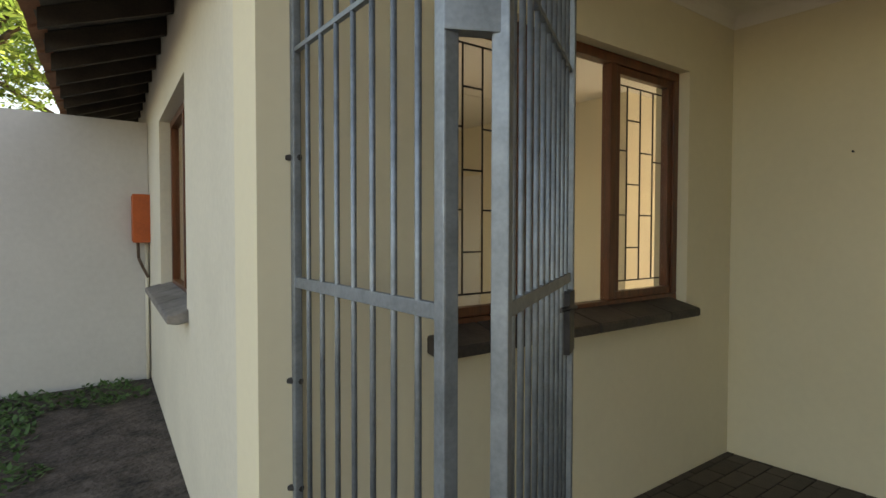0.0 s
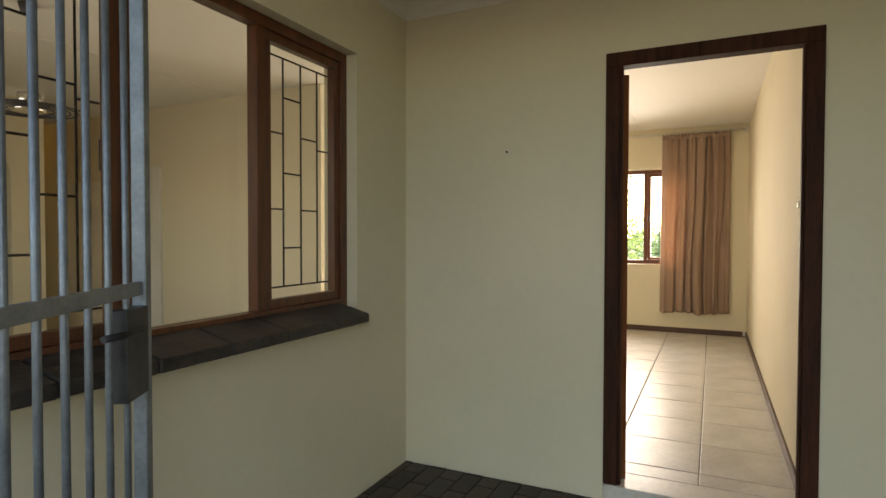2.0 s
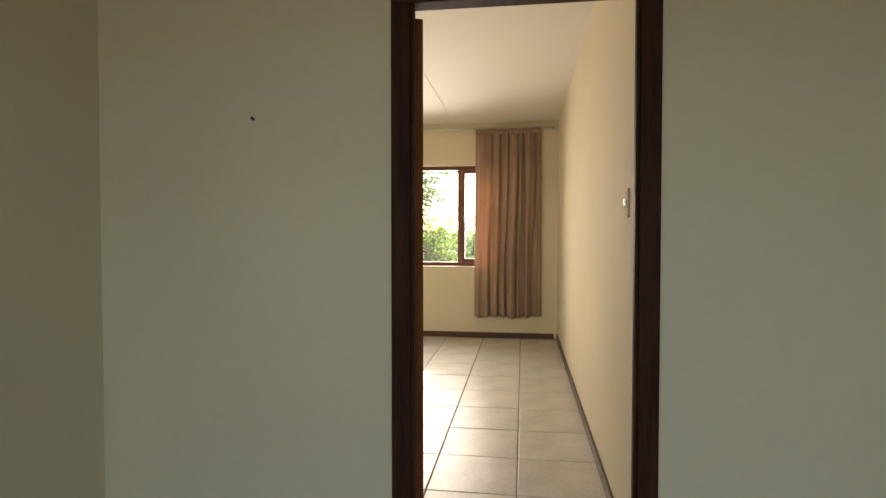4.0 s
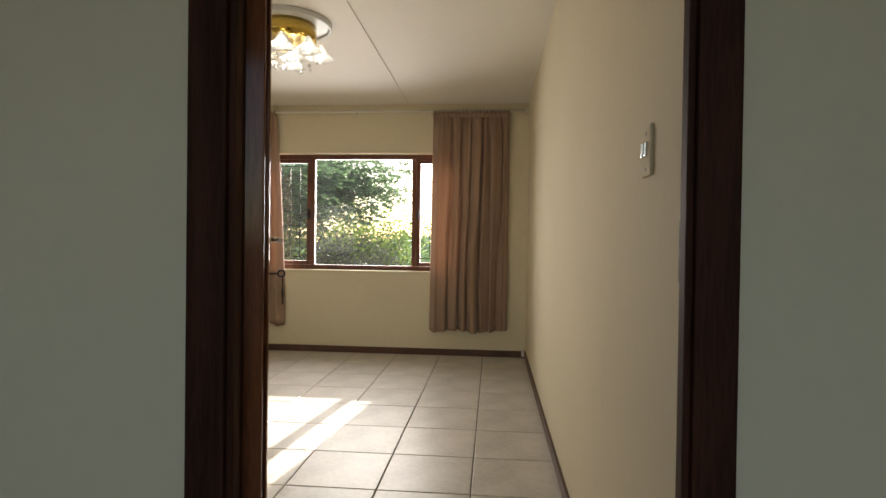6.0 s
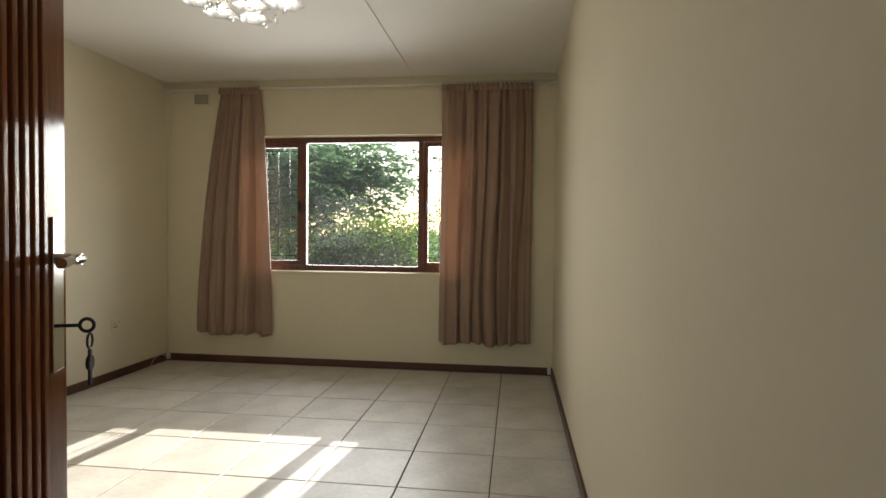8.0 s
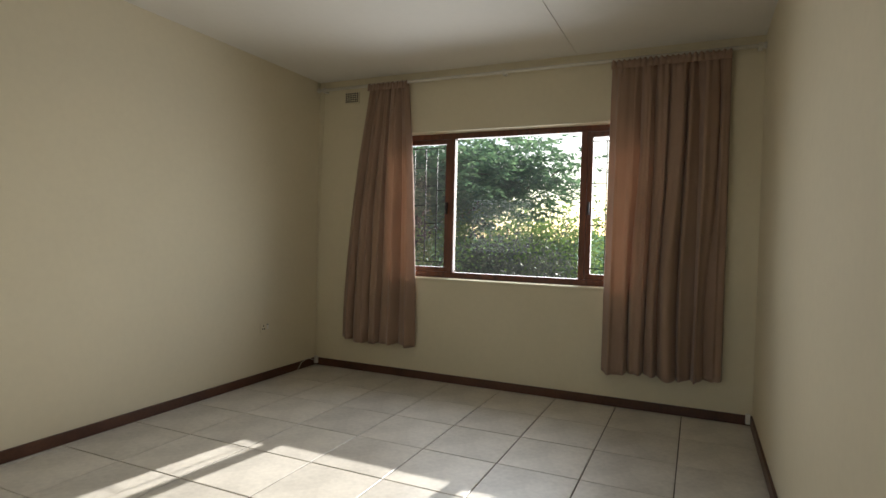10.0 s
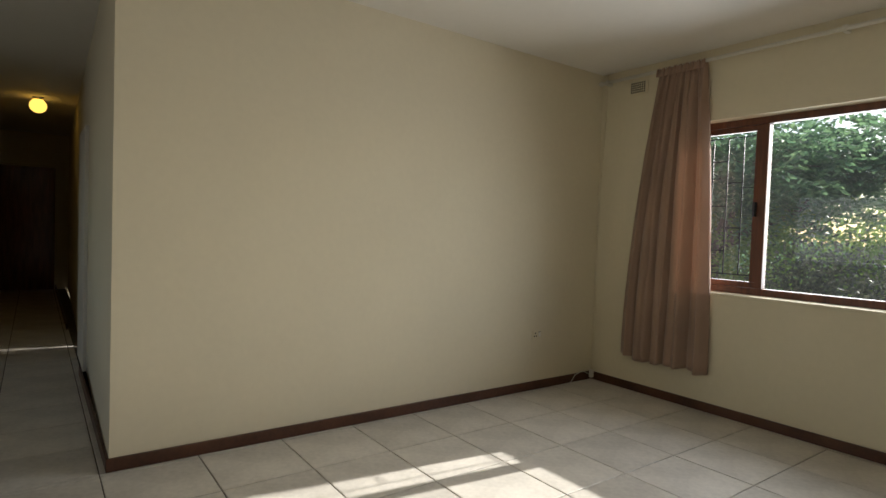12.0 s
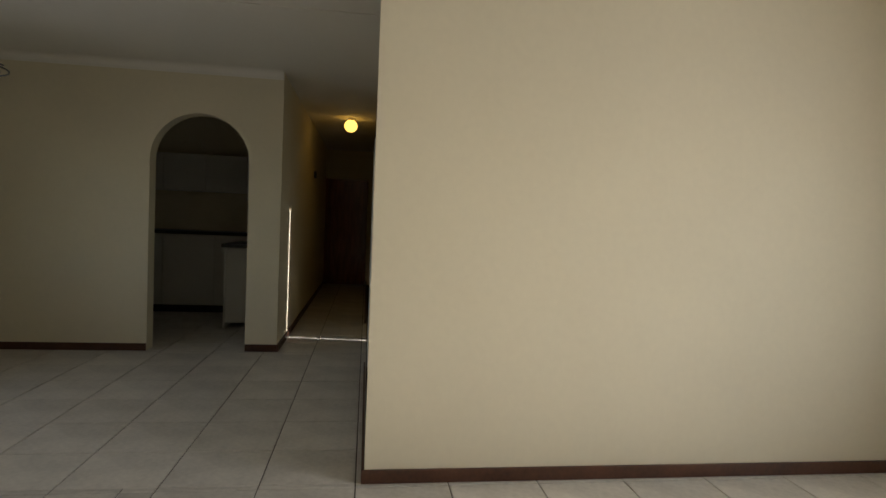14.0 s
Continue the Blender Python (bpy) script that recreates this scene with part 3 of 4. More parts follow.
box(bm, LW - 0.047, LW - 0.037, -0.070, -0.066, 0.965, 1.022, 0.001)
cyl(bm, (LW - 0.042, -0.071, 1.0), (LW - 0.042, -0.065, 1.0), 0.012, 10)
part("key_ring", bm, M_LOCK, plate, "bunch of dark keys hanging")
leaf.matrix_basis = pose(3.500, DOOR_Y1 - 0.078, 0, 0, 0, 22.0)

# passage doors
d2 = thing("door_2", (4.73, 5.77, 0), "plain white painted door in the passage", "door", kind="structure")
part("door_leaf", B(4.705, 4.745, 5.425, 6.115, 0.005, 1.965, 0.003), M_WHITE_DOOR, d2)
d3 = thing("door_3", (4.75, 6.91, 0), "white painted outer door standing slightly ajar", "door", kind="structure")
part("door_leaf", B(4.815, 4.85, 6.542, 7.295, 0.004, 1.855, 0.003), M_WHITE_DOOR, d3)
d4 = thing("door_4", (4.26, 11.67, 0), "dark brown wooden door at the passage end", "door", kind="structure")
part("door_leaf", B(3.86, 4.66, 11.655, 11.695, 0.004, 2.03, 0.003), M_DOOR, d4)


# ---- porch things ----
def square_post(bm, x, y, z0, z1, s, ang):
    c, sn = math.cos(ang), math.sin(ang)
    before = len(bm.verts)
    box(bm, -s / 2, s / 2, -s / 2, s / 2, z0, z1, 0.004)
    bm.verts.ensure_lookup_table()
    for v in bm.verts[before:]:
        X, Y = v.co.x, v.co.y
        v.co.x, v.co.y = x + X * c - Y * sn, y + X * sn + Y * c


def rail_between(bm, p, q, z, h, t):
    d = Vector((q[0] - p[0], q[1] - p[1], 0))
    L, ang = d.length, math.atan2(d.y, d.x)
    before = len(bm.verts)
    box(bm, 0, L, -t / 2, t / 2, z - h / 2, z + h / 2, 0.002)
    bm.verts.ensure_lookup_table()
    c, s = math.cos(ang), math.sin(ang)
    for v in bm.verts[before:]:
        X, Y = v.co.x, v.co.y
        v.co.x, v.co.y = p[0] + X * c - Y * s, p[1] + X * s + Y * c


HINGE, POST_A, POST_B, FREE = (0.668, 1.683), (0.630, 0.906), (0.719, 0.849), (1.482, 1.320)
G_MID, G_TOP, G_HIGH = 1.10, 1.787, 2.09
gate = thing("folding_gate", (0.8, 1.3, -0.09), "folding galvanised steel security gate standing open", "gate")
ang1 = math.atan2(POST_A[1] - HINGE[1], POST_A[0] - HINGE[0])
ang2 = math.atan2(FREE[1] - POST_B[1], FREE[0] - POST_B[0])
for nm, p, s, ang in (("post", HINGE, 0.026, ang1), ("post", POST_A, 0.034, ang1), ("post", POST_B, 0.035, ang2), ("post", FREE, 0.032, ang2)):
    bm = bmesh.new()
    square_post(bm, p[0], p[1], -0.088, G_HIGH, s, ang)
    part(nm, bm, M_GALV, gate, "square galvanised tube")
for p, q, n in ((HINGE, POST_A, 7), (POST_B, FREE, 10)):
    for z, h in ((G_MID, 0.032), (G_TOP, 0.014), (G_HIGH - 0.015, 0.026), (0.05, 0.026)):
        bm = bmesh.new()
        rail_between(bm, p, q, z, h, 0.016)
        part("rail", bm, M_GALV, gate)
    for k in range(1, n + 1):
        f = k / (n + 1)
        x, y = p[0] + (q[0] - p[0]) * f, p[1] + (q[1] - p[1]) * f
        bm = bmesh.new()
        cyl(bm, (x, y, 0.05), (x, y, G_HIGH - 0.02), 0.0075, 8)
        part("bar", bm, M_GALV, gate)
bm = bmesh.new()
rail_between(bm, (POST_A[0] - 0.01, POST_A[1]), (POST_B[0] + 0.01, POST_B[1]), 1.655, 0.075, 0.04)
part("fold_hinge", bm, M_GALV, gate, "welded steel fold hinge")
for z in (1.472, 0.80, 0.472):
    bm = bmesh.new()
    cyl(bm, (HINGE[0] - 0.02, HINGE[1] + 0.022, z), (HINGE[0] + 0.01, HINGE[1] - 0.012, z), 0.010, 8)
    part("wall_bolt", bm, M_LOCK, gate, "rusty wall bolt")
bm = bmesh.new()
e = Vector((FREE[0] - POST_B[0], FREE[1] - POST_B[1], 0)).normalized()
rail_between(bm, (FREE[0] - e.x * 0.13, FREE[1] - e.y * 0.13), (FREE[0] - e.x * 0.02, FREE[1] - e.y * 0.02), 0.96, 0.20, 0.045)
part("lock_box", bm, M_LOCK, gate, "dark steel lock box")
bm = bmesh.new()
cyl(bm, (FREE[0] - 0.16, FREE[1] - 0.10, 1.01), (FREE[0] - 0.05, FREE[1] - 0.07, 1.01), 0.008, 8)
part("slide_bolt", bm, M_LOCK, gate, "dark sliding bolt")

meter = thing("meter_box", (1.02, 6.15, 1.1), "orange painted metal electrical box on the boundary wall", "electrical box")
part("box_body", B(0.925, 1.115, 6.07, 6.199, 1.15, 1.59, 0.006), M_ORANGE, meter)
part("box_lid", B(0.915, 1.125, 6.052, 6.069, 1.14, 1.60, 0.004), M_ORANGE, meter)
bm = bmesh.new()
pts = [Vector((0.97, 6.14, 1.15)), Vector((0.975, 6.14, 0.99)), Vector((1.01, 6.14, 0.90)), Vector((1.06, 6.16, 0.80))]
for a, b in zip(pts, pts[1:]):
    cyl(bm, a, b, 0.014, 8)
part("cable", bm, M_PIPE, meter, "short brown cable")
cond = bmesh.new()
cyl(cond, (1.05, 6.18, -0.20), (1.05, 6.18, 1.15), 0.016, 8)
part("conduit", cond, M_WALL_OUT, meter, "painted conduit down the wall")

bm = bmesh.new()
cyl(bm, (3.431, 1.085, 1.665), (3.418, 1.085, 1.667), 0.004, 8)
ball(bm, (3.417, 1.085, 1.667), 0.006, 8, 6)
tagged(part("wall_nail", bm, M_LOCK), "small dark nail in the cream porch wall", "nail")


# ---- living room things ----
def curtain(name, top, bottom, z0, z1, x, lobes, seed, label):
    """Cloth in soft uneven lobes parted by deep creases, pleated small under the rail."""
    rnd = random.Random(seed)
    ph = [rnd.uniform(0, 6.28) for _ in range(8)]
    c = thing(name, (x, (bottom[0] + bottom[1]) / 2, z0), label, "curtain", "curtains at the window")
    total = sum(w for w, _ in lobes)
    cuts, deep, acc = [0.0], [], 0.0
    for w, d in lobes:
        acc += w / total
        cuts.append(acc)
        deep.append(d)
    NU, NV = 170, 60
    n = len(lobes)

    def depth(u, v):
        shift = 0.020 * math.sin(2.6 * v + ph[0]) + 0.008 * math.sin(7.0 * v + ph[1])
        e = list(cuts)
        for k in range(1, n):
            e[k] += shift * (1 + 0.8 * math.sin(k * 2.1 + ph[2])) + 0.012 * math.sin(4.0 * v + k * 1.7)
        for k in range(n):
            if u <= e[k + 1] or k == n - 1:
                f = min(1.0, max(0.0, (u - e[k]) / (e[k + 1] - e[k])))
                skew = f ** (1.0 + 0.35 * math.sin(k * 1.9 + ph[3]))
                lobe = math.sin(math.pi * min(1.0, skew)) ** 0.75
                sub = 0.20 * math.sin(math.tau * (1.5 * skew) + k + ph[4] + 1.2 * v)
                return deep[k] * (lobe + sub * lobe), k
        return 0.0, n - 1

    bm = bmesh.new()
    rows = []
    for j in range(NV + 1):
        v = j / NV
        z = z0 + (z1 - z0) * v
        w = v ** 1.7
        lo, hi = bottom[0] + (top[0] - bottom[0]) * w, bottom[1] + (top[1] - bottom[1]) * w
        gather = max(0.0, (v - 0.86) / 0.14) ** 1.4
        row = []
        for i in range(NU + 1):
            u = i / NU
            d, k = depth(u, v)
            pleat = 0.014 * abs(math.sin(math.pi * n * 2.7 * u + 0.9 * math.sin(math.tau * u + ph[5])))
            crease = 0.010 * noise.noise((u * 7 + seed, v * 2.2, 1.0)) + 0.004 * noise.noise((u * 24, v * 9, seed))
            dx = -d * (1 - 0.62 * gather) * (0.75 + 0.25 * (1 - v)) - pleat * (0.25 + 0.75 * gather) + crease
            y = lo + (hi - lo) * u + 0.010 * math.sin(math.tau * n * u + ph[6]) * (1 - gather)
            hem = (0.010 * math.sin(math.tau * 1.5 * u + ph[7]) - 0.16 * d) * (1 - v) ** 6
            head = 0.010 * math.sin(math.tau * n * 1.35 * u + ph[2]) * gather
            row.append(bm.verts.new((x + dx, y, z + hem + head)))
        rows.append(row)
    for j in range(NV):
        for i in range(NU):
            f = bm.faces.new((rows[j][i], rows[j][i + 1], rows[j + 1][i + 1], rows[j + 1][i]))
            f.smooth = True
    cloth = part("cloth", bm, M_CURTAIN, c)
    md = cloth.modifiers.new("thickness", 'SOLIDIFY')
    md.thickness = 0.002
    bm = bmesh.new()
    lowv, hiv = [], []
    for i in range(NU + 1):
        u = i / NU
        px = x - 0.052 - 0.012 * abs(math.sin(math.pi * n * 2.7 * u))
        py = top[0] + (top[1] - top[0]) * u
        lowv.append(bm.verts.new((px, py, z1 - 0.045)))
        hiv.append(bm.verts.new((px + 0.006, py, z1 + 0.014 + 0.007 * math.sin(i * 0.8))))
    for i in range(NU):
        f = bm.faces.new((lowv[i], lowv[i + 1], hiv[i + 1], hiv[i]))
        f.smooth = True
    head = part("heading_tape", bm, M_CURTAIN, c, "gathered curtain heading")
    md = head.modifiers.new("thickness", 'SOLIDIFY')
    md.thickness = 0.002
    return c


curtain("curtain", (2.345, 2.72), (2.235, 2.965), 0.285, 2.495, 8.262, ((1.0, 0.07), (1.25, 0.09), (0.8, 0.06), (1.1, 0.085), (0.9, 0.05)), 3,
        "narrow pinkish-brown cloth curtain gathered on a rail")
curtain("curtain", (-0.085, 0.685), (-0.09, 0.70), 0.275, 2.48, 8.262, ((0.8, 0.05), (1.0, 0.08), (0.7, 0.06), (1.1, 0.09), (0.75, 0.07), (0.9, 0.09), (1.9, 0.11)), 8,
        "wide pinkish-brown cloth curtain hanging to one side")

rail = thing("curtain_rail", (8.2, 1.5, 2.49), "white painted round curtain rail on brackets", "curtain rail")
bm = bmesh.new()
cyl(bm, (8.235, -0.275, 2.505), (8.235, 3.255, 2.505), 0.014, 12)
part("rod", bm, M_PVC, rail)
for y in (-0.25, 1.5, 3.20):
    bm = B(8.222, 8.289, y - 0.014, y + 0.014, 2.485, 2.525, 0.003)
    part("bracket", bm, M_PVC, rail)
for y in (-0.278, 3.258):
    bm = bmesh.new()
    ball(bm, (8.235, y, 2.505), 0.022, 10, 8)
    part("finial", bm, M_PVC, rail)

vent = thing("air_vent", (8.287, 2.93, 2.38), "small cream pierced air brick high on the wall", "air vent")
part("plate", B(8.280, 8.2895, 2.855, 3.005, 2.375, 2.475, 0.002), M_WALL, vent)
bm = bmesh.new()
for i in range(7):
    for k in range(5):
        y, z = 2.868 + i * 0.0195, 2.387 + k * 0.0175
        box(bm, 8.2785, 8.2802, y, y + 0.013, z, z + 0.012)
part("holes", bm, M_SLOT, vent, "dark square holes")


def socket(y):
    s = thing("wall_socket", (7.6, 3.284, 0.38), "white plastic wall socket with dark pin holes", "socket")
    part("plate", B(7.555, 7.665, 3.277, 3.2845, 0.395, 0.475, 0.003), M_WALL, s)
    bm = bmesh.new()
    for dx, dz in ((0.022, 0.014), (0.012, -0.010), (0.034, -0.010)):
        cyl(bm, (7.565 + dx, 3.2765, 0.435 + dz), (7.565 + dx, 3.2745, 0.435 + dz), 0.0062, 8)
    part("pin_hole", bm, M_SLOT, s, "dark round pin holes")
    part("rocker", B(7.622, 7.642, 3.272, 3.2765, 0.420, 0.455, 0.002), M_WHITE, s)
    bm = B(7.620, 7.644, 3.2745, 3.2762, 0.455, 0.459)
    part("slot", bm, M_SLOT, s)


socket(3.28)
sw = thing("light_switch", (3.79, -0.284, 1.31), "white two-lever wall light switch", "light switch")
part("plate", B(3.783, 3.853, -0.2848, -0.277, 1.318, 1.432, 0.003), M_WALL, sw)
for dx in (0.018, 0.044):
    bm = B(3.784 + dx, 3.794 + dx, -0.2775, -0.270, 1.362, 1.394, 0.002)
    part("lever", bm, M_CHROME, sw, "small metal lever")
for z in (1.334, 1.414):
    bm = bmesh.new()
    cyl(bm, (3.818, -0.2775, z), (3.818, -0.2760, z), 0.004, 8)
    part("screw", bm, M_LOCK, sw)

for nm, x, y, lab in (("junction_box", 8.255, 3.25, "small white telephone box in the corner"), ("junction_box", 8.25, -0.255, "small white socket block in the corner")):
    t = thing(nm, (x, y, 0.02), lab, "junction box")
    part("case", B(x - 0.016, x + 0.016, y - 0.014, y + 0.014, 0.02, 0.085, 0.003), M_WHITE, t)
    part("lid", B(x - 0.0175, x - 0.0162, y - 0.011, y + 0.011, 0.028, 0.078, 0.0005), M_WHITE, t)
bm = bmesh.new()
pts = [Vector((8.238, 3.262, 0.05)), Vector((8.15, 3.262, 0.085)), Vector((8.06, 3.262, 0.06)), Vector((8.0, 3.255, 0.006)), Vector((7.86, 3.25, 0.004))]
for a, b in zip(pts, pts[1:]):
    cyl(bm, a, b, 0.003, 6)
tagged(part("telephone_cable", bm, M_PVC), "thin white loose cable along the baseboard", "cable")

bm = bmesh.new()
pts = [Vector((8.284, 3.235, 2.60)), Vector((8.284, 3.238, 2.2)), Vector((8.283, 3.262, 1.75)), Vector((8.283, 3.270, 1.2)), Vector((8.283, 3.264, 0.6)), Vector((8.270, 3.262, 0.086))]
for a, b in zip(pts, pts[1:]):
    cyl(bm, a, b, 0.0032, 6)
tagged(part("wall_cable", bm, M_WALL), "thin painted cable running down the wall corner", "cable")

# crystal ceiling light
CL = Vector((6.10, 1.42, CEIL))
cl = thing("ceiling_light", CL, "round crystal ceiling light with brass band and flower shades", "ceiling light")
bm = bmesh.new()
cyl(bm, CL + Vector((0, 0, -0.002)), CL + Vector((0, 0, -0.022)), 0.285, 48)
torus(bm, CL + Vector((0, 0, -0.024)), 0.272, 0.012, "Z", 48, 8)
part("base_plate", bm, M_FROST, cl, "frosted ribbed glass rim")
bm = bmesh.new()
cyl(bm, CL + Vector((0, 0, -0.022)), CL + Vector((0, 0, -0.135)), 0.185, 40)
part("brass_band", bm, M_BRASS, cl, "polished brass band")
for k in range(8):
    a = math.tau * k / 8 + 0.2
    rr = 0.215 if k < 7 else 0.05
    p = CL + Vector((rr * math.cos(a), rr * math.sin(a), -0.205))
    bm = bmesh.new()
    n, rows = 18, []
    for j, (rad, dz) in enumerate(((0.014, 0.065), (0.034, 0.030), (0.058, 0.0), (0.074, -0.020), (0.088, -0.024))):
        rows.append([bm.verts.new(p + Vector((rad * (1 + (0.14 * math.cos(6 * math.tau * i / n) if j > 2 else 0)) * math.cos(math.tau * i / n),
                                             rad * (1 + (0.14 * math.cos(6 * math.tau * i / n) if j > 2 else 0)) * math.sin(math.tau * i / n), dz))) for i in range(n)])
    for j in range(4):
        for i in range(n):
            f = bm.faces.new((rows[j][i], rows[j][(i + 1) % n], rows[j + 1][(i + 1) % n], rows[j + 1][i]))
            f.smooth = True
    sh = part("flower_shade", bm, M_FROST, cl, "white frosted flower-shaped shade")
    bm = bmesh.new()
    ball(bm, p + Vector((0, 0, -0.005)), 0.018, 10, 8)
    part("bulb", bm, M_BULB, sh, "lit bulb")
for k in range(34):
    a, rr = math.tau * k * 0.618, 0.06 + 0.18 * ((k * 0.37) % 1)
    p = CL + Vector((rr * math.cos(a), rr * math.sin(a), -0.17 - 0.11 * ((k * 0.71) % 1)))
    bm = bmesh.new()
    cyl(bm, (p.x, p.y, CEIL - 0.125), p, 0.0012, 5)
    ball(bm, p, 0.013, 8, 6)
    part("crystal_drop", bm, M_CRYSTAL, cl)

# pendant with wire spiral in the dining space
PD = Vector((2.55, 3.76, 0))
pd = thing("pendant_lamp", (PD.x, PD.y, CEIL), "dark pendant lamp with a wide wire spiral disc", "pendant lamp")
bm = bmesh.new()
cyl(bm, (PD.x, PD.y, CEIL - 0.001), (PD.x, PD.y, CEIL - 0.07), 0.05, 16, 0.03)
part("ceiling_cup", bm, M_LOCK, pd)
bm = bmesh.new()
cyl(bm, (PD.x, PD.y, CEIL - 0.07), (PD.x, PD.y, 2.05), 0.005, 8)
part("cord", bm, M_LOCK, pd)
bm = bmesh.new()
cyl(bm, (PD.x, PD.y, 2.06), (PD.x, PD.y, 1.99), 0.06, 18)
cyl(bm, (PD.x, PD.y, 1.99), (PD.x, PD.y, 1.955), 0.085, 18, 0.09)
part("lamp_holder", bm, M_CHROME, pd, "steel lamp holder")
bm = bmesh.new()
prev = None
for k in range(150):
    a = k * 0.21
    rr = 0.09 + 0.20 * k / 150
    q = Vector((PD.x + rr * math.cos(a), PD.y + rr * math.sin(a), 1.965))
    if prev is not None:
        cyl(bm, prev, q, 0.004, 5, None, False)
    prev = q
part("wire_spiral", bm, M_LOCK, pd, "flat dark wire spiral")

gl = thing("globe_light", (4.41, 8.15, CEIL), "warm glowing round globe light on the passage ceiling", "ceiling light")
bm = bmesh.new()
cyl(bm, (4.41, 8.15, CEIL - 0.001), (4.41, 8.15, CEIL - 0.03), 0.055, 20)
part("holder", bm, M_WHITE, gl)
bm = bmesh.new()
ball(bm, (4.41, 8.15, CEIL - 0.10), 0.085, 24, 16, 0.95)
part("globe", bm, M_GLOBE, gl, "glowing yellow glass globe")
t = thing("door_bell", (3.87, 9.2, 1.86), "small dark box on the passage wall", "chime box")
part("case", B(3.8655, 3.89, 9.14, 9.28, 1.86, 1.96, 0.004), M_LOCK, t)
part("grille", B(3.8902, 3.893, 9.16, 9.26, 1.88, 1.94, 0.001), M_SLOT, t)

# ---- kitchen through the arch ----
cab = thing("kitchen_base_unit", (2.0, 8.3, 0), "pale green-grey kitchen base units along the wall", "kitchen cabinet")
part("body", B(1.52, 3.40, 8.05, 8.61, 0.10, 0.995, 0.003), M_CAB, cab)
part("plinth", B(1.52, 3.40, 8.12, 8.61, 0.001, 0.098), M_TOP, cab)
for k in range(3):
    x = 1.53 + k * 0.622
    d = part("door", B(x, x + 0.612, 8.030, 8.049, 0.11, 0.975, 0.003), M_CAB, cab)
wt = tagged(part("worktop", B(1.52, 3.40, 8.01, 8.615, 0.997, 1.037, 0.004), M_TOP), "dark stone-look kitchen worktop on base units", "worktop")
up = thing("wall_cupboard", (2.0, 8.4, 1.55), "white kitchen wall cupboards above the worktop", "kitchen cabinet")
part("body", B(1.53, 3.10, 8.30, 8.618, 1.555, 2.03, 0.003), M_CAB, up)
for k in range(3):
    x = 1.54 + k * 0.519
    part("door", B(x, x + 0.510, 8.281, 8.2995, 1.56, 2.025, 0.003), M_CAB, up)
pen = thing("kitchen_peninsula", (3.35, 7.4, 0), "white kitchen unit standing beside the arch", "kitchen cabinet")
part("body", B(3.13, 3.715, 7.10, 7.90, 0.06, 0.90, 0.003), M_CAB, pen)
part("side_panel", B(3.11, 3.129, 7.08, 7.90, 0.001, 0.90, 0.003), M_CAB, pen)
tagged(part("worktop", B(3.08, 3.718, 7.06, 7.92, 0.902, 0.942, 0.004), M_TOP), "dark worktop on the white peninsula", "worktop")
up2 = thing("wall_cupboard", (3.5, 7.4, 1.4), "white tall wall cupboard beside the arch", "kitchen cabinet")
part("body", B(3.36, 3.718, 7.05, 7.80, 1.42, 2.15, 0.003), M_CAB, up2)
part("door", B(3.340, 3.359, 7.06, 7.79, 1.425, 2.145, 0.003), M_CAB, up2)


# ---- outside planting ----
def quads_object(name, pts, material, parent=None, label=""):
    me = bpy.data.meshes.new(name)
    n = len(pts) // 4
    me.from_pydata([tuple(p) for p in pts], [], [(4 * k, 4 * k + 1, 4 * k + 2, 4 * k + 3) for k in range(n)])
    me.materials.append(material)
    ob = new(name, me)
    if parent is not None:
        ob.parent = parent
        ob.matrix_parent_inverse = parent.matrix_basis.inverted() if parent.parent is None else Matrix()
    if label:
        tagged(ob, label)
    return ob


def frond(pts, rnd, base, way, length, leaflet, pairs):
    """A feather leaf: leaflets in pairs along a drooping rib."""
    way = way.normalized()
    side = way.cross(Vector((0, 0, 1)))
    side = side.normalized() if side.length > 0.1 else Vector((1, 0, 0))
    up = side.cross(way)
    for k in range(pairs):
        f = (k + 0.6) / pairs
        c = base + way * (length * f) - Vector((0, 0, 1)) * (0.35 * length * f * f)
        ll = leaflet * (1.15 - 0.7 * abs(f - 0.4))
        for sgn in (-1, 1):
            d = (side * sgn + way * 0.35 + up * rnd.uniform(-0.9, 0.45)).normalized() * ll
            w = (way + up * rnd.uniform(-0.9, 0.9)).normalized() * (ll * 0.25)
            pts += [c - w * 0.3, c + d * 0.5 - w, c + d, c + d * 0.5 + w]


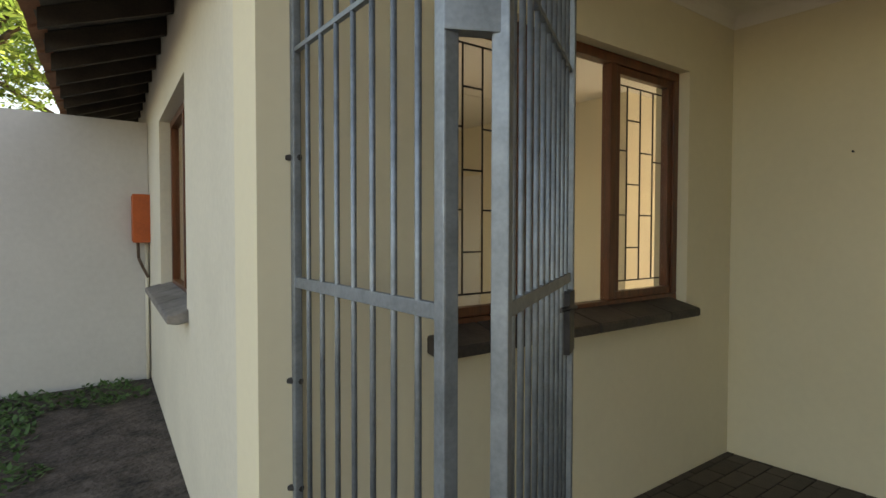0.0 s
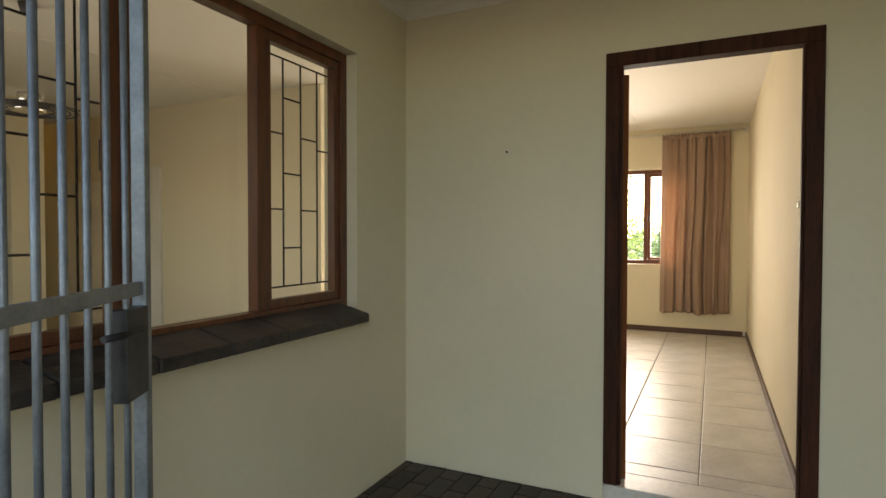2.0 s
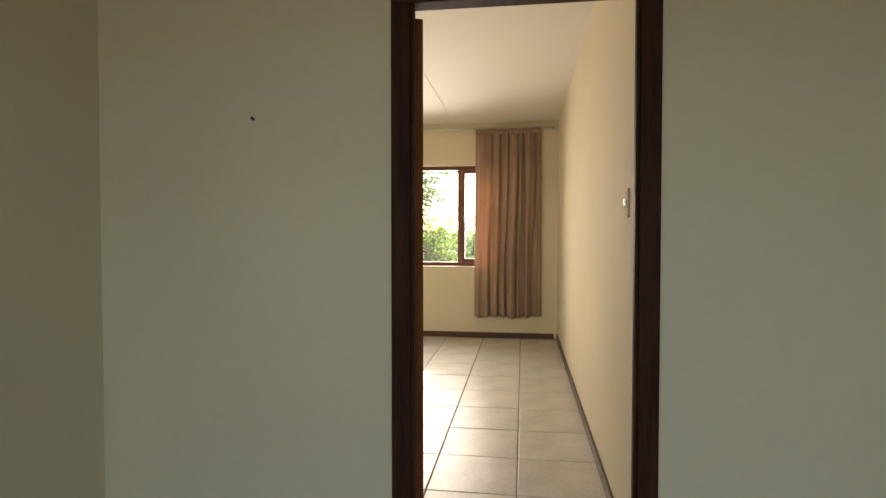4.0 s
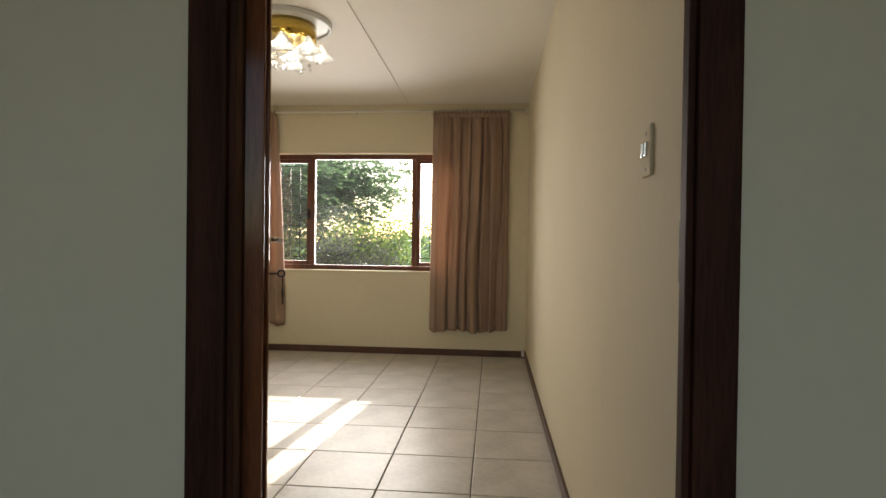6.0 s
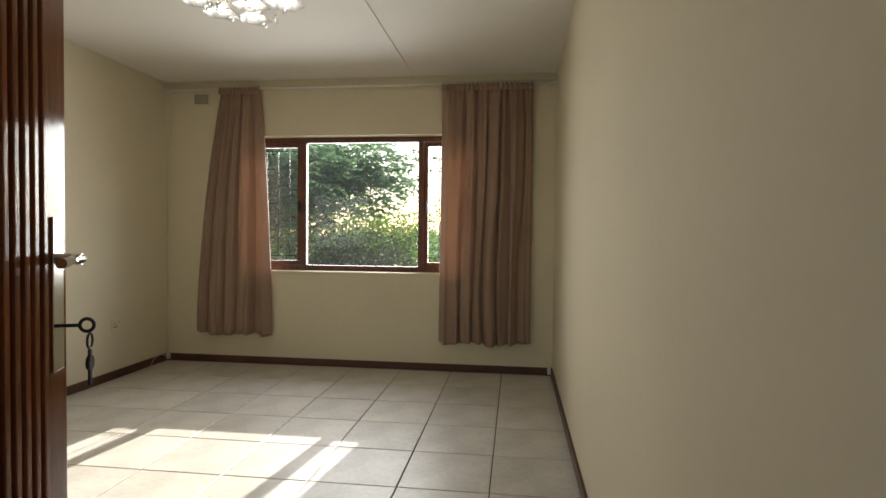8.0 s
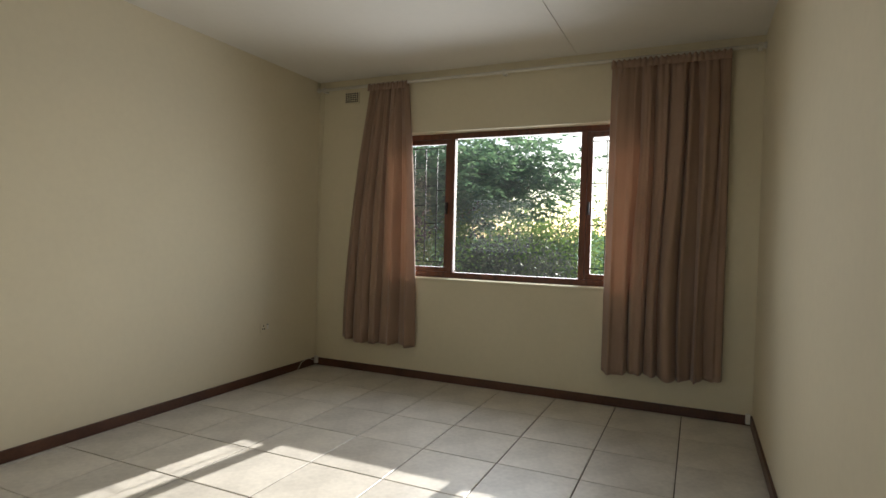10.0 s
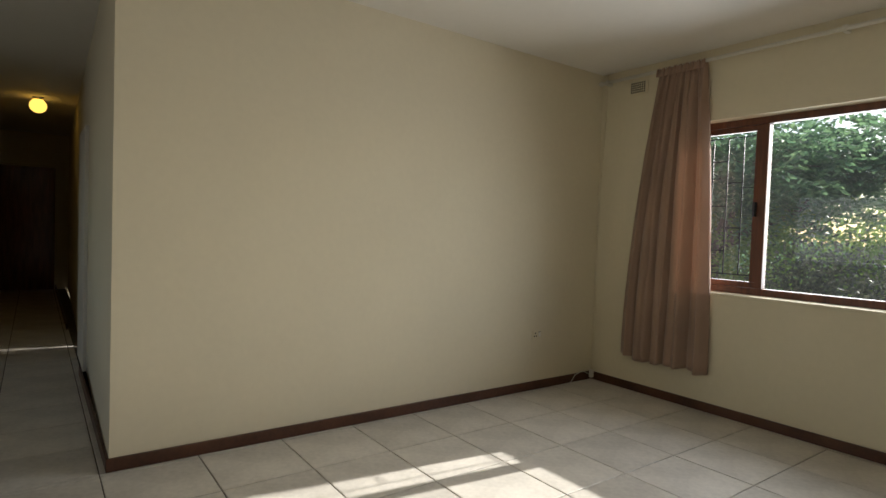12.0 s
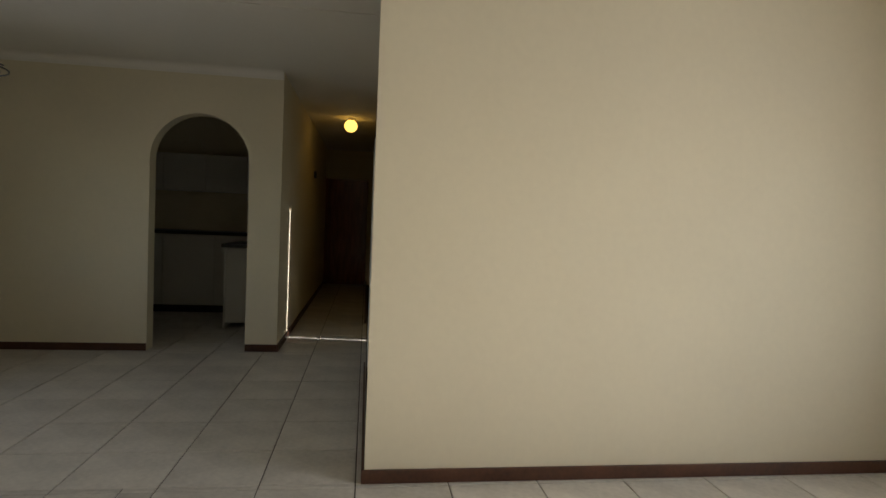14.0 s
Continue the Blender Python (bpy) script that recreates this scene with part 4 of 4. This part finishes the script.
def tree(name, base, height, limbs, spread, fronds, label, seed, material, leaflet, trunk_r=0.16):
    rnd = random.Random(seed)
    base = Vector(base)
    t = thing(name, base, label, "tree")
    bm = bmesh.new()
    cyl(bm, base, base + Vector((0.15, 0.1, height * 0.42)), trunk_r, 12, trunk_r * 0.65)
    part("trunk", bm, M_BARK, t)
    fork = base + Vector((0.15, 0.1, height * 0.42))
    tips = []
    for k in range(limbs):
        a = math.tau * k / limbs + rnd.uniform(-0.4, 0.4)
        out = spread * rnd.uniform(0.55, 1.0)
        q = fork + Vector((out * 0.55 * math.cos(a), out * 0.55 * math.sin(a), height * rnd.uniform(0.10, 0.36)))
        r = q + Vector((out * 0.45 * math.cos(a + rnd.uniform(-.4, .4)), out * 0.45 * math.sin(a), height * rnd.uniform(-0.03, 0.20)))
        bm = bmesh.new()
        cyl(bm, fork - Vector((0, 0, 0.05)), q, trunk_r * 0.5, 8, trunk_r * 0.28)
        cyl(bm, q, r, trunk_r * 0.28, 7, trunk_r * 0.10)
        for _ in range(4):
            f = rnd.uniform(0.2, 0.95)
            b0 = q.lerp(r, f)
            b1 = b0 + Vector((rnd.uniform(-1, 1), rnd.uniform(-1, 1), rnd.uniform(-0.2, 0.6))) * (spread * 0.26)
            cyl(bm, b0, b1, trunk_r * 0.11, 6, trunk_r * 0.04)
            tips.append((b0, b1))
        tips.append((q, r))
        part("limb", bm, M_BARK, t)
    pts = []
    for _ in range(fronds):
        p, q = rnd.choice(tips)
        c = p.lerp(q, rnd.uniform(0.25, 1.1)) + Vector((rnd.gauss(0, 1), rnd.gauss(0, 1), rnd.gauss(0, 0.75))) * (spread * 0.13)
        a = rnd.uniform(0, math.tau)
        frond(pts, rnd, c, Vector((math.cos(a), math.sin(a), rnd.uniform(-0.2, 0.5))), rnd.uniform(0.7, 1.2) * leaflet * 4.5, leaflet, 9)
    quads_object("crown", pts, material, t, "open crown of feathery leaves")
    return t


def shrub(name, base, size, count, material, label, seed, leaf=0.09):
    rnd = random.Random(seed)
    base = Vector(base)
    s = thing(name, base, label, "shrub")
    bm = bmesh.new()
    tips = []
    for k in range(14):
        a = rnd.uniform(0, math.tau)
        q = base + Vector((size[0] * rnd.uniform(0.1, 0.9) * math.cos(a), size[1] * rnd.uniform(0.1, 0.9) * math.sin(a), size[2] * rnd.uniform(0.45, 0.95)))
        cyl(bm, base + Vector((rnd.uniform(-.1, .1), rnd.uniform(-.1, .1), 0)), q, 0.02, 5, 0.006)
        tips.append(q)
    part("stems", bm, M_BARK, s)
    pts = []
    for _ in range(count):
        c = rnd.choice(tips) + Vector((rnd.gauss(0, size[0] * .24), rnd.gauss(0, size[1] * .24), rnd.gauss(0, size[2] * .20)))
        c.z = max(c.z, base.z + 0.03)
        d = Vector((rnd.gauss(0, 1), rnd.gauss(0, 1), rnd.gauss(0.2, 0.8))).normalized() * leaf * rnd.uniform(0.6, 1.3)
        w = d.cross(Vector((rnd.gauss(0, 1), rnd.gauss(0, 1), rnd.gauss(0, 1)))).normalized() * leaf * 0.22
        pts += [c, c + d * 0.5 - w, c + d, c + d * 0.5 + w]
    quads_object("foliage", pts, material, s)
    return s


tree("feather_leaf_tree", (13.3, 4.95, -0.5), 3.75, 15, 2.75, 2900, "tall feathery green tree outside the window", 5, M_LEAF, 0.125)
tree("feather_leaf_tree", (17.5, 8.4, -0.7), 4.2, 10, 3.0, 1500, "green feathery tree farther behind the hedge", 9, M_LEAF, 0.16)
shrub("dark_shrub", (11.7, 2.45, -0.5), (0.8, 0.95, 1.34), 8000, M_LEAF_D, "dark dry bushy shrub outside the window", 2, 0.075)
shrub("light_shrub", (15.5, 3.2, -0.6), (1.4, 1.9, 2.05), 8500, M_LEAF_Y, "bright yellow-green leafy shrub in sun", 4, 0.11)
shrub("light_shrub", (13.2, 4.7, -0.5), (1.1, 1.2, 2.1), 5200, M_LEAF_Y, "bright green leafy shrub under the tree", 6, 0.09)
shrub("green_shrub", (16.5, 1.2, -0.65), (1.2, 1.0, 1.95), 4200, M_LEAF, "rounded green shrub in the garden", 7, 0.10)
shrub("green_shrub", (18.5, -1.2, -0.7), (1.6, 1.8, 1.5), 3600, M_LEAF, "low green shrub at the garden edge", 11, 0.12)
rnd = random.Random(77)
pts = []
for _ in range(9500):
    a, d = rnd.uniform(-0.75, 0.75), rnd.uniform(17, 60)
    c = Vector((8 + d * math.cos(a), 1.5 + d * math.sin(a), -1.6 + 2.6 * rnd.random() ** 1.6 + 0.5 * noise.noise((a * 6, d * 0.2, 0))))
    for _k in range(2):
        dd = Vector((rnd.gauss(0, 1), rnd.gauss(0, 1), rnd.gauss(0, 1))).normalized() * 0.60
        w = dd.cross(Vector((0.3, 0.2, 1))).normalized() * 0.22
        pts += [c, c + dd * 0.5 - w, c + dd, c + dd * 0.5 + w]
tagged(quads_object("far_woods", pts, M_LEAF), "band of far green woods beyond the garden", "woods", kind="stuff")
tree("garden_tree", (-1.6, 10.5, -0.20), 6.4, 10, 3.6, 1300, "light green tree behind the boundary wall", 21, M_LEAF_Y, 0.13)
tree("garden_tree", (1.6, 14.5, -0.20), 8.0, 9, 4.0, 1000, "tall light green tree behind the house", 23, M_LEAF_Y, 0.15)

rnd = random.Random(5)
pts = []
for _ in range(9000):
    x, y = rnd.uniform(-1.8, 0.95), rnd.uniform(2.4, 6.2)
    if noise.noise((x * 1.5 + 3, y * 1.3, 2)) + 0.30 * (y - 5.2) + 0.45 * (0.0 - x) < -0.22:
        continue
    c = Vector((x, y, ground_z(x, y) + rnd.uniform(0.0, 0.03)))
    a = rnd.uniform(0, math.tau)
    d = Vector((math.cos(a), math.sin(a), rnd.uniform(0.1, 0.9))).normalized() * rnd.uniform(0.03, 0.075)
    w = Vector((-math.sin(a), math.cos(a), 0)) * 0.016
    pts += [c, c + d * 0.5 - w, c + d, c + d * 0.5 + w]
tagged(quads_object("weeds", pts, M_WEED), "patchy low green weeds on bare soil", "weeds", kind="stuff")


# ---- floor pieces, last ----
def tiles(parent, x0, x1, y0, y1, material, px, py, ox, oy, joint, z0, z1, name, bond=False):
    """Rectangular pieces on a grid, clipped to an area; alike pieces share one mesh."""
    shared = {}
    j = math.floor((y0 - oy) / py)
    while oy + j * py < y1 - 1e-6:
        shift = (px / 2 if (bond and j % 2) else 0.0)
        i = math.floor((x0 - ox - shift) / px)
        while ox + shift + i * px < x1 - 1e-6:
            a0, a1 = max(x0, ox + shift + i * px) + joint / 2, min(x1, ox + shift + (i + 1) * px) - joint / 2
            b0, b1 = max(y0, oy + j * py) + joint / 2, min(y1, oy + (j + 1) * py) - joint / 2
            if a1 - a0 > 0.012 and b1 - b0 > 0.012:
                key = (round(a1 - a0, 4), round(b1 - b0, 4))
                if key not in shared:
                    bm = bmesh.new()
                    w, h, c = key[0] / 2, key[1] / 2, min(0.003, key[0] / 8, key[1] / 8)
                    lo = [bm.verts.new((sx * w, sy * h, z0)) for sx, sy in ((-1, -1), (1, -1), (1, 1), (-1, 1))]
                    md = [bm.verts.new((sx * w, sy * h, z1 - c * 0.6)) for sx, sy in ((-1, -1), (1, -1), (1, 1), (-1, 1))]
                    tp = [bm.verts.new((sx * (w - c), sy * (h - c), z1)) for sx, sy in ((-1, -1), (1, -1), (1, 1), (-1, 1))]
                    for q in range(4):
                        bm.faces.new((lo[q], lo[(q + 1) % 4], md[(q + 1) % 4], md[q]))
                        bm.faces.new((md[q], md[(q + 1) % 4], tp[(q + 1) % 4], tp[q]))
                    bm.faces.new(tp)
                    shared[key] = mesh_of(name, bm, material)
                ob = new(name, shared[key])
                ob.location = ((a0 + a1) / 2, (b0 + b1) / 2, random.uniform(-0.0006, 0.0006))
                ob.parent = parent
            i += 1
        j += 1


O = bpy.data.objects
GX, GY = 4.65, 0.15
tiles(O["floor"], 3.60, 8.29, -0.285, 3.285, M_TILE, 0.45, 0.442, GX, GY, 0.006, -0.02, 0.0, "floor_tile")
tiles(O["floor_dining"], 1.21, 4.70, 3.285, 5.98, M_TILE, 0.45, 0.442, GX, GY, 0.006, -0.02, 0.0, "floor_tile")
tiles(O["floor_side"], 0.92, 3.60, 1.90, 3.285, M_TILE, 0.45, 0.442, GX, GY, 0.006, -0.02, 0.0, "floor_tile")
tiles(O["floor_kitchen"], 1.49, 3.72, 5.98, 8.62, M_TILE, 0.45, 0.442, GX, GY, 0.006, -0.02, 0.0, "floor_tile")
tiles(O["floor_passage"], 3.72, 4.70, 5.98, 11.7, M_TILE, 0.45, 0.442, GX, GY, 0.006, -0.02, 0.0, "floor_tile")
tiles(O["floor_porch"], 1.55, 3.43, 0.2, 1.70, M_PAVER, 0.22, 0.11, 0.0, 0.0, 0.006, -0.11, -0.085, "paver", True)
tiles(O["floor_porch"], 0.52, 1.55, -1.5, 1.70, M_PAVER, 0.44, 0.22, 0.0, 0.0, 0.006, -0.11, -0.085, "paver", True)
tiles(O["floor_porch"], 1.55, 3.43, -1.5, 0.2, M_PAVER, 0.44, 0.22, 0.0, 0.0, 0.006, -0.11, -0.085, "paver", True)
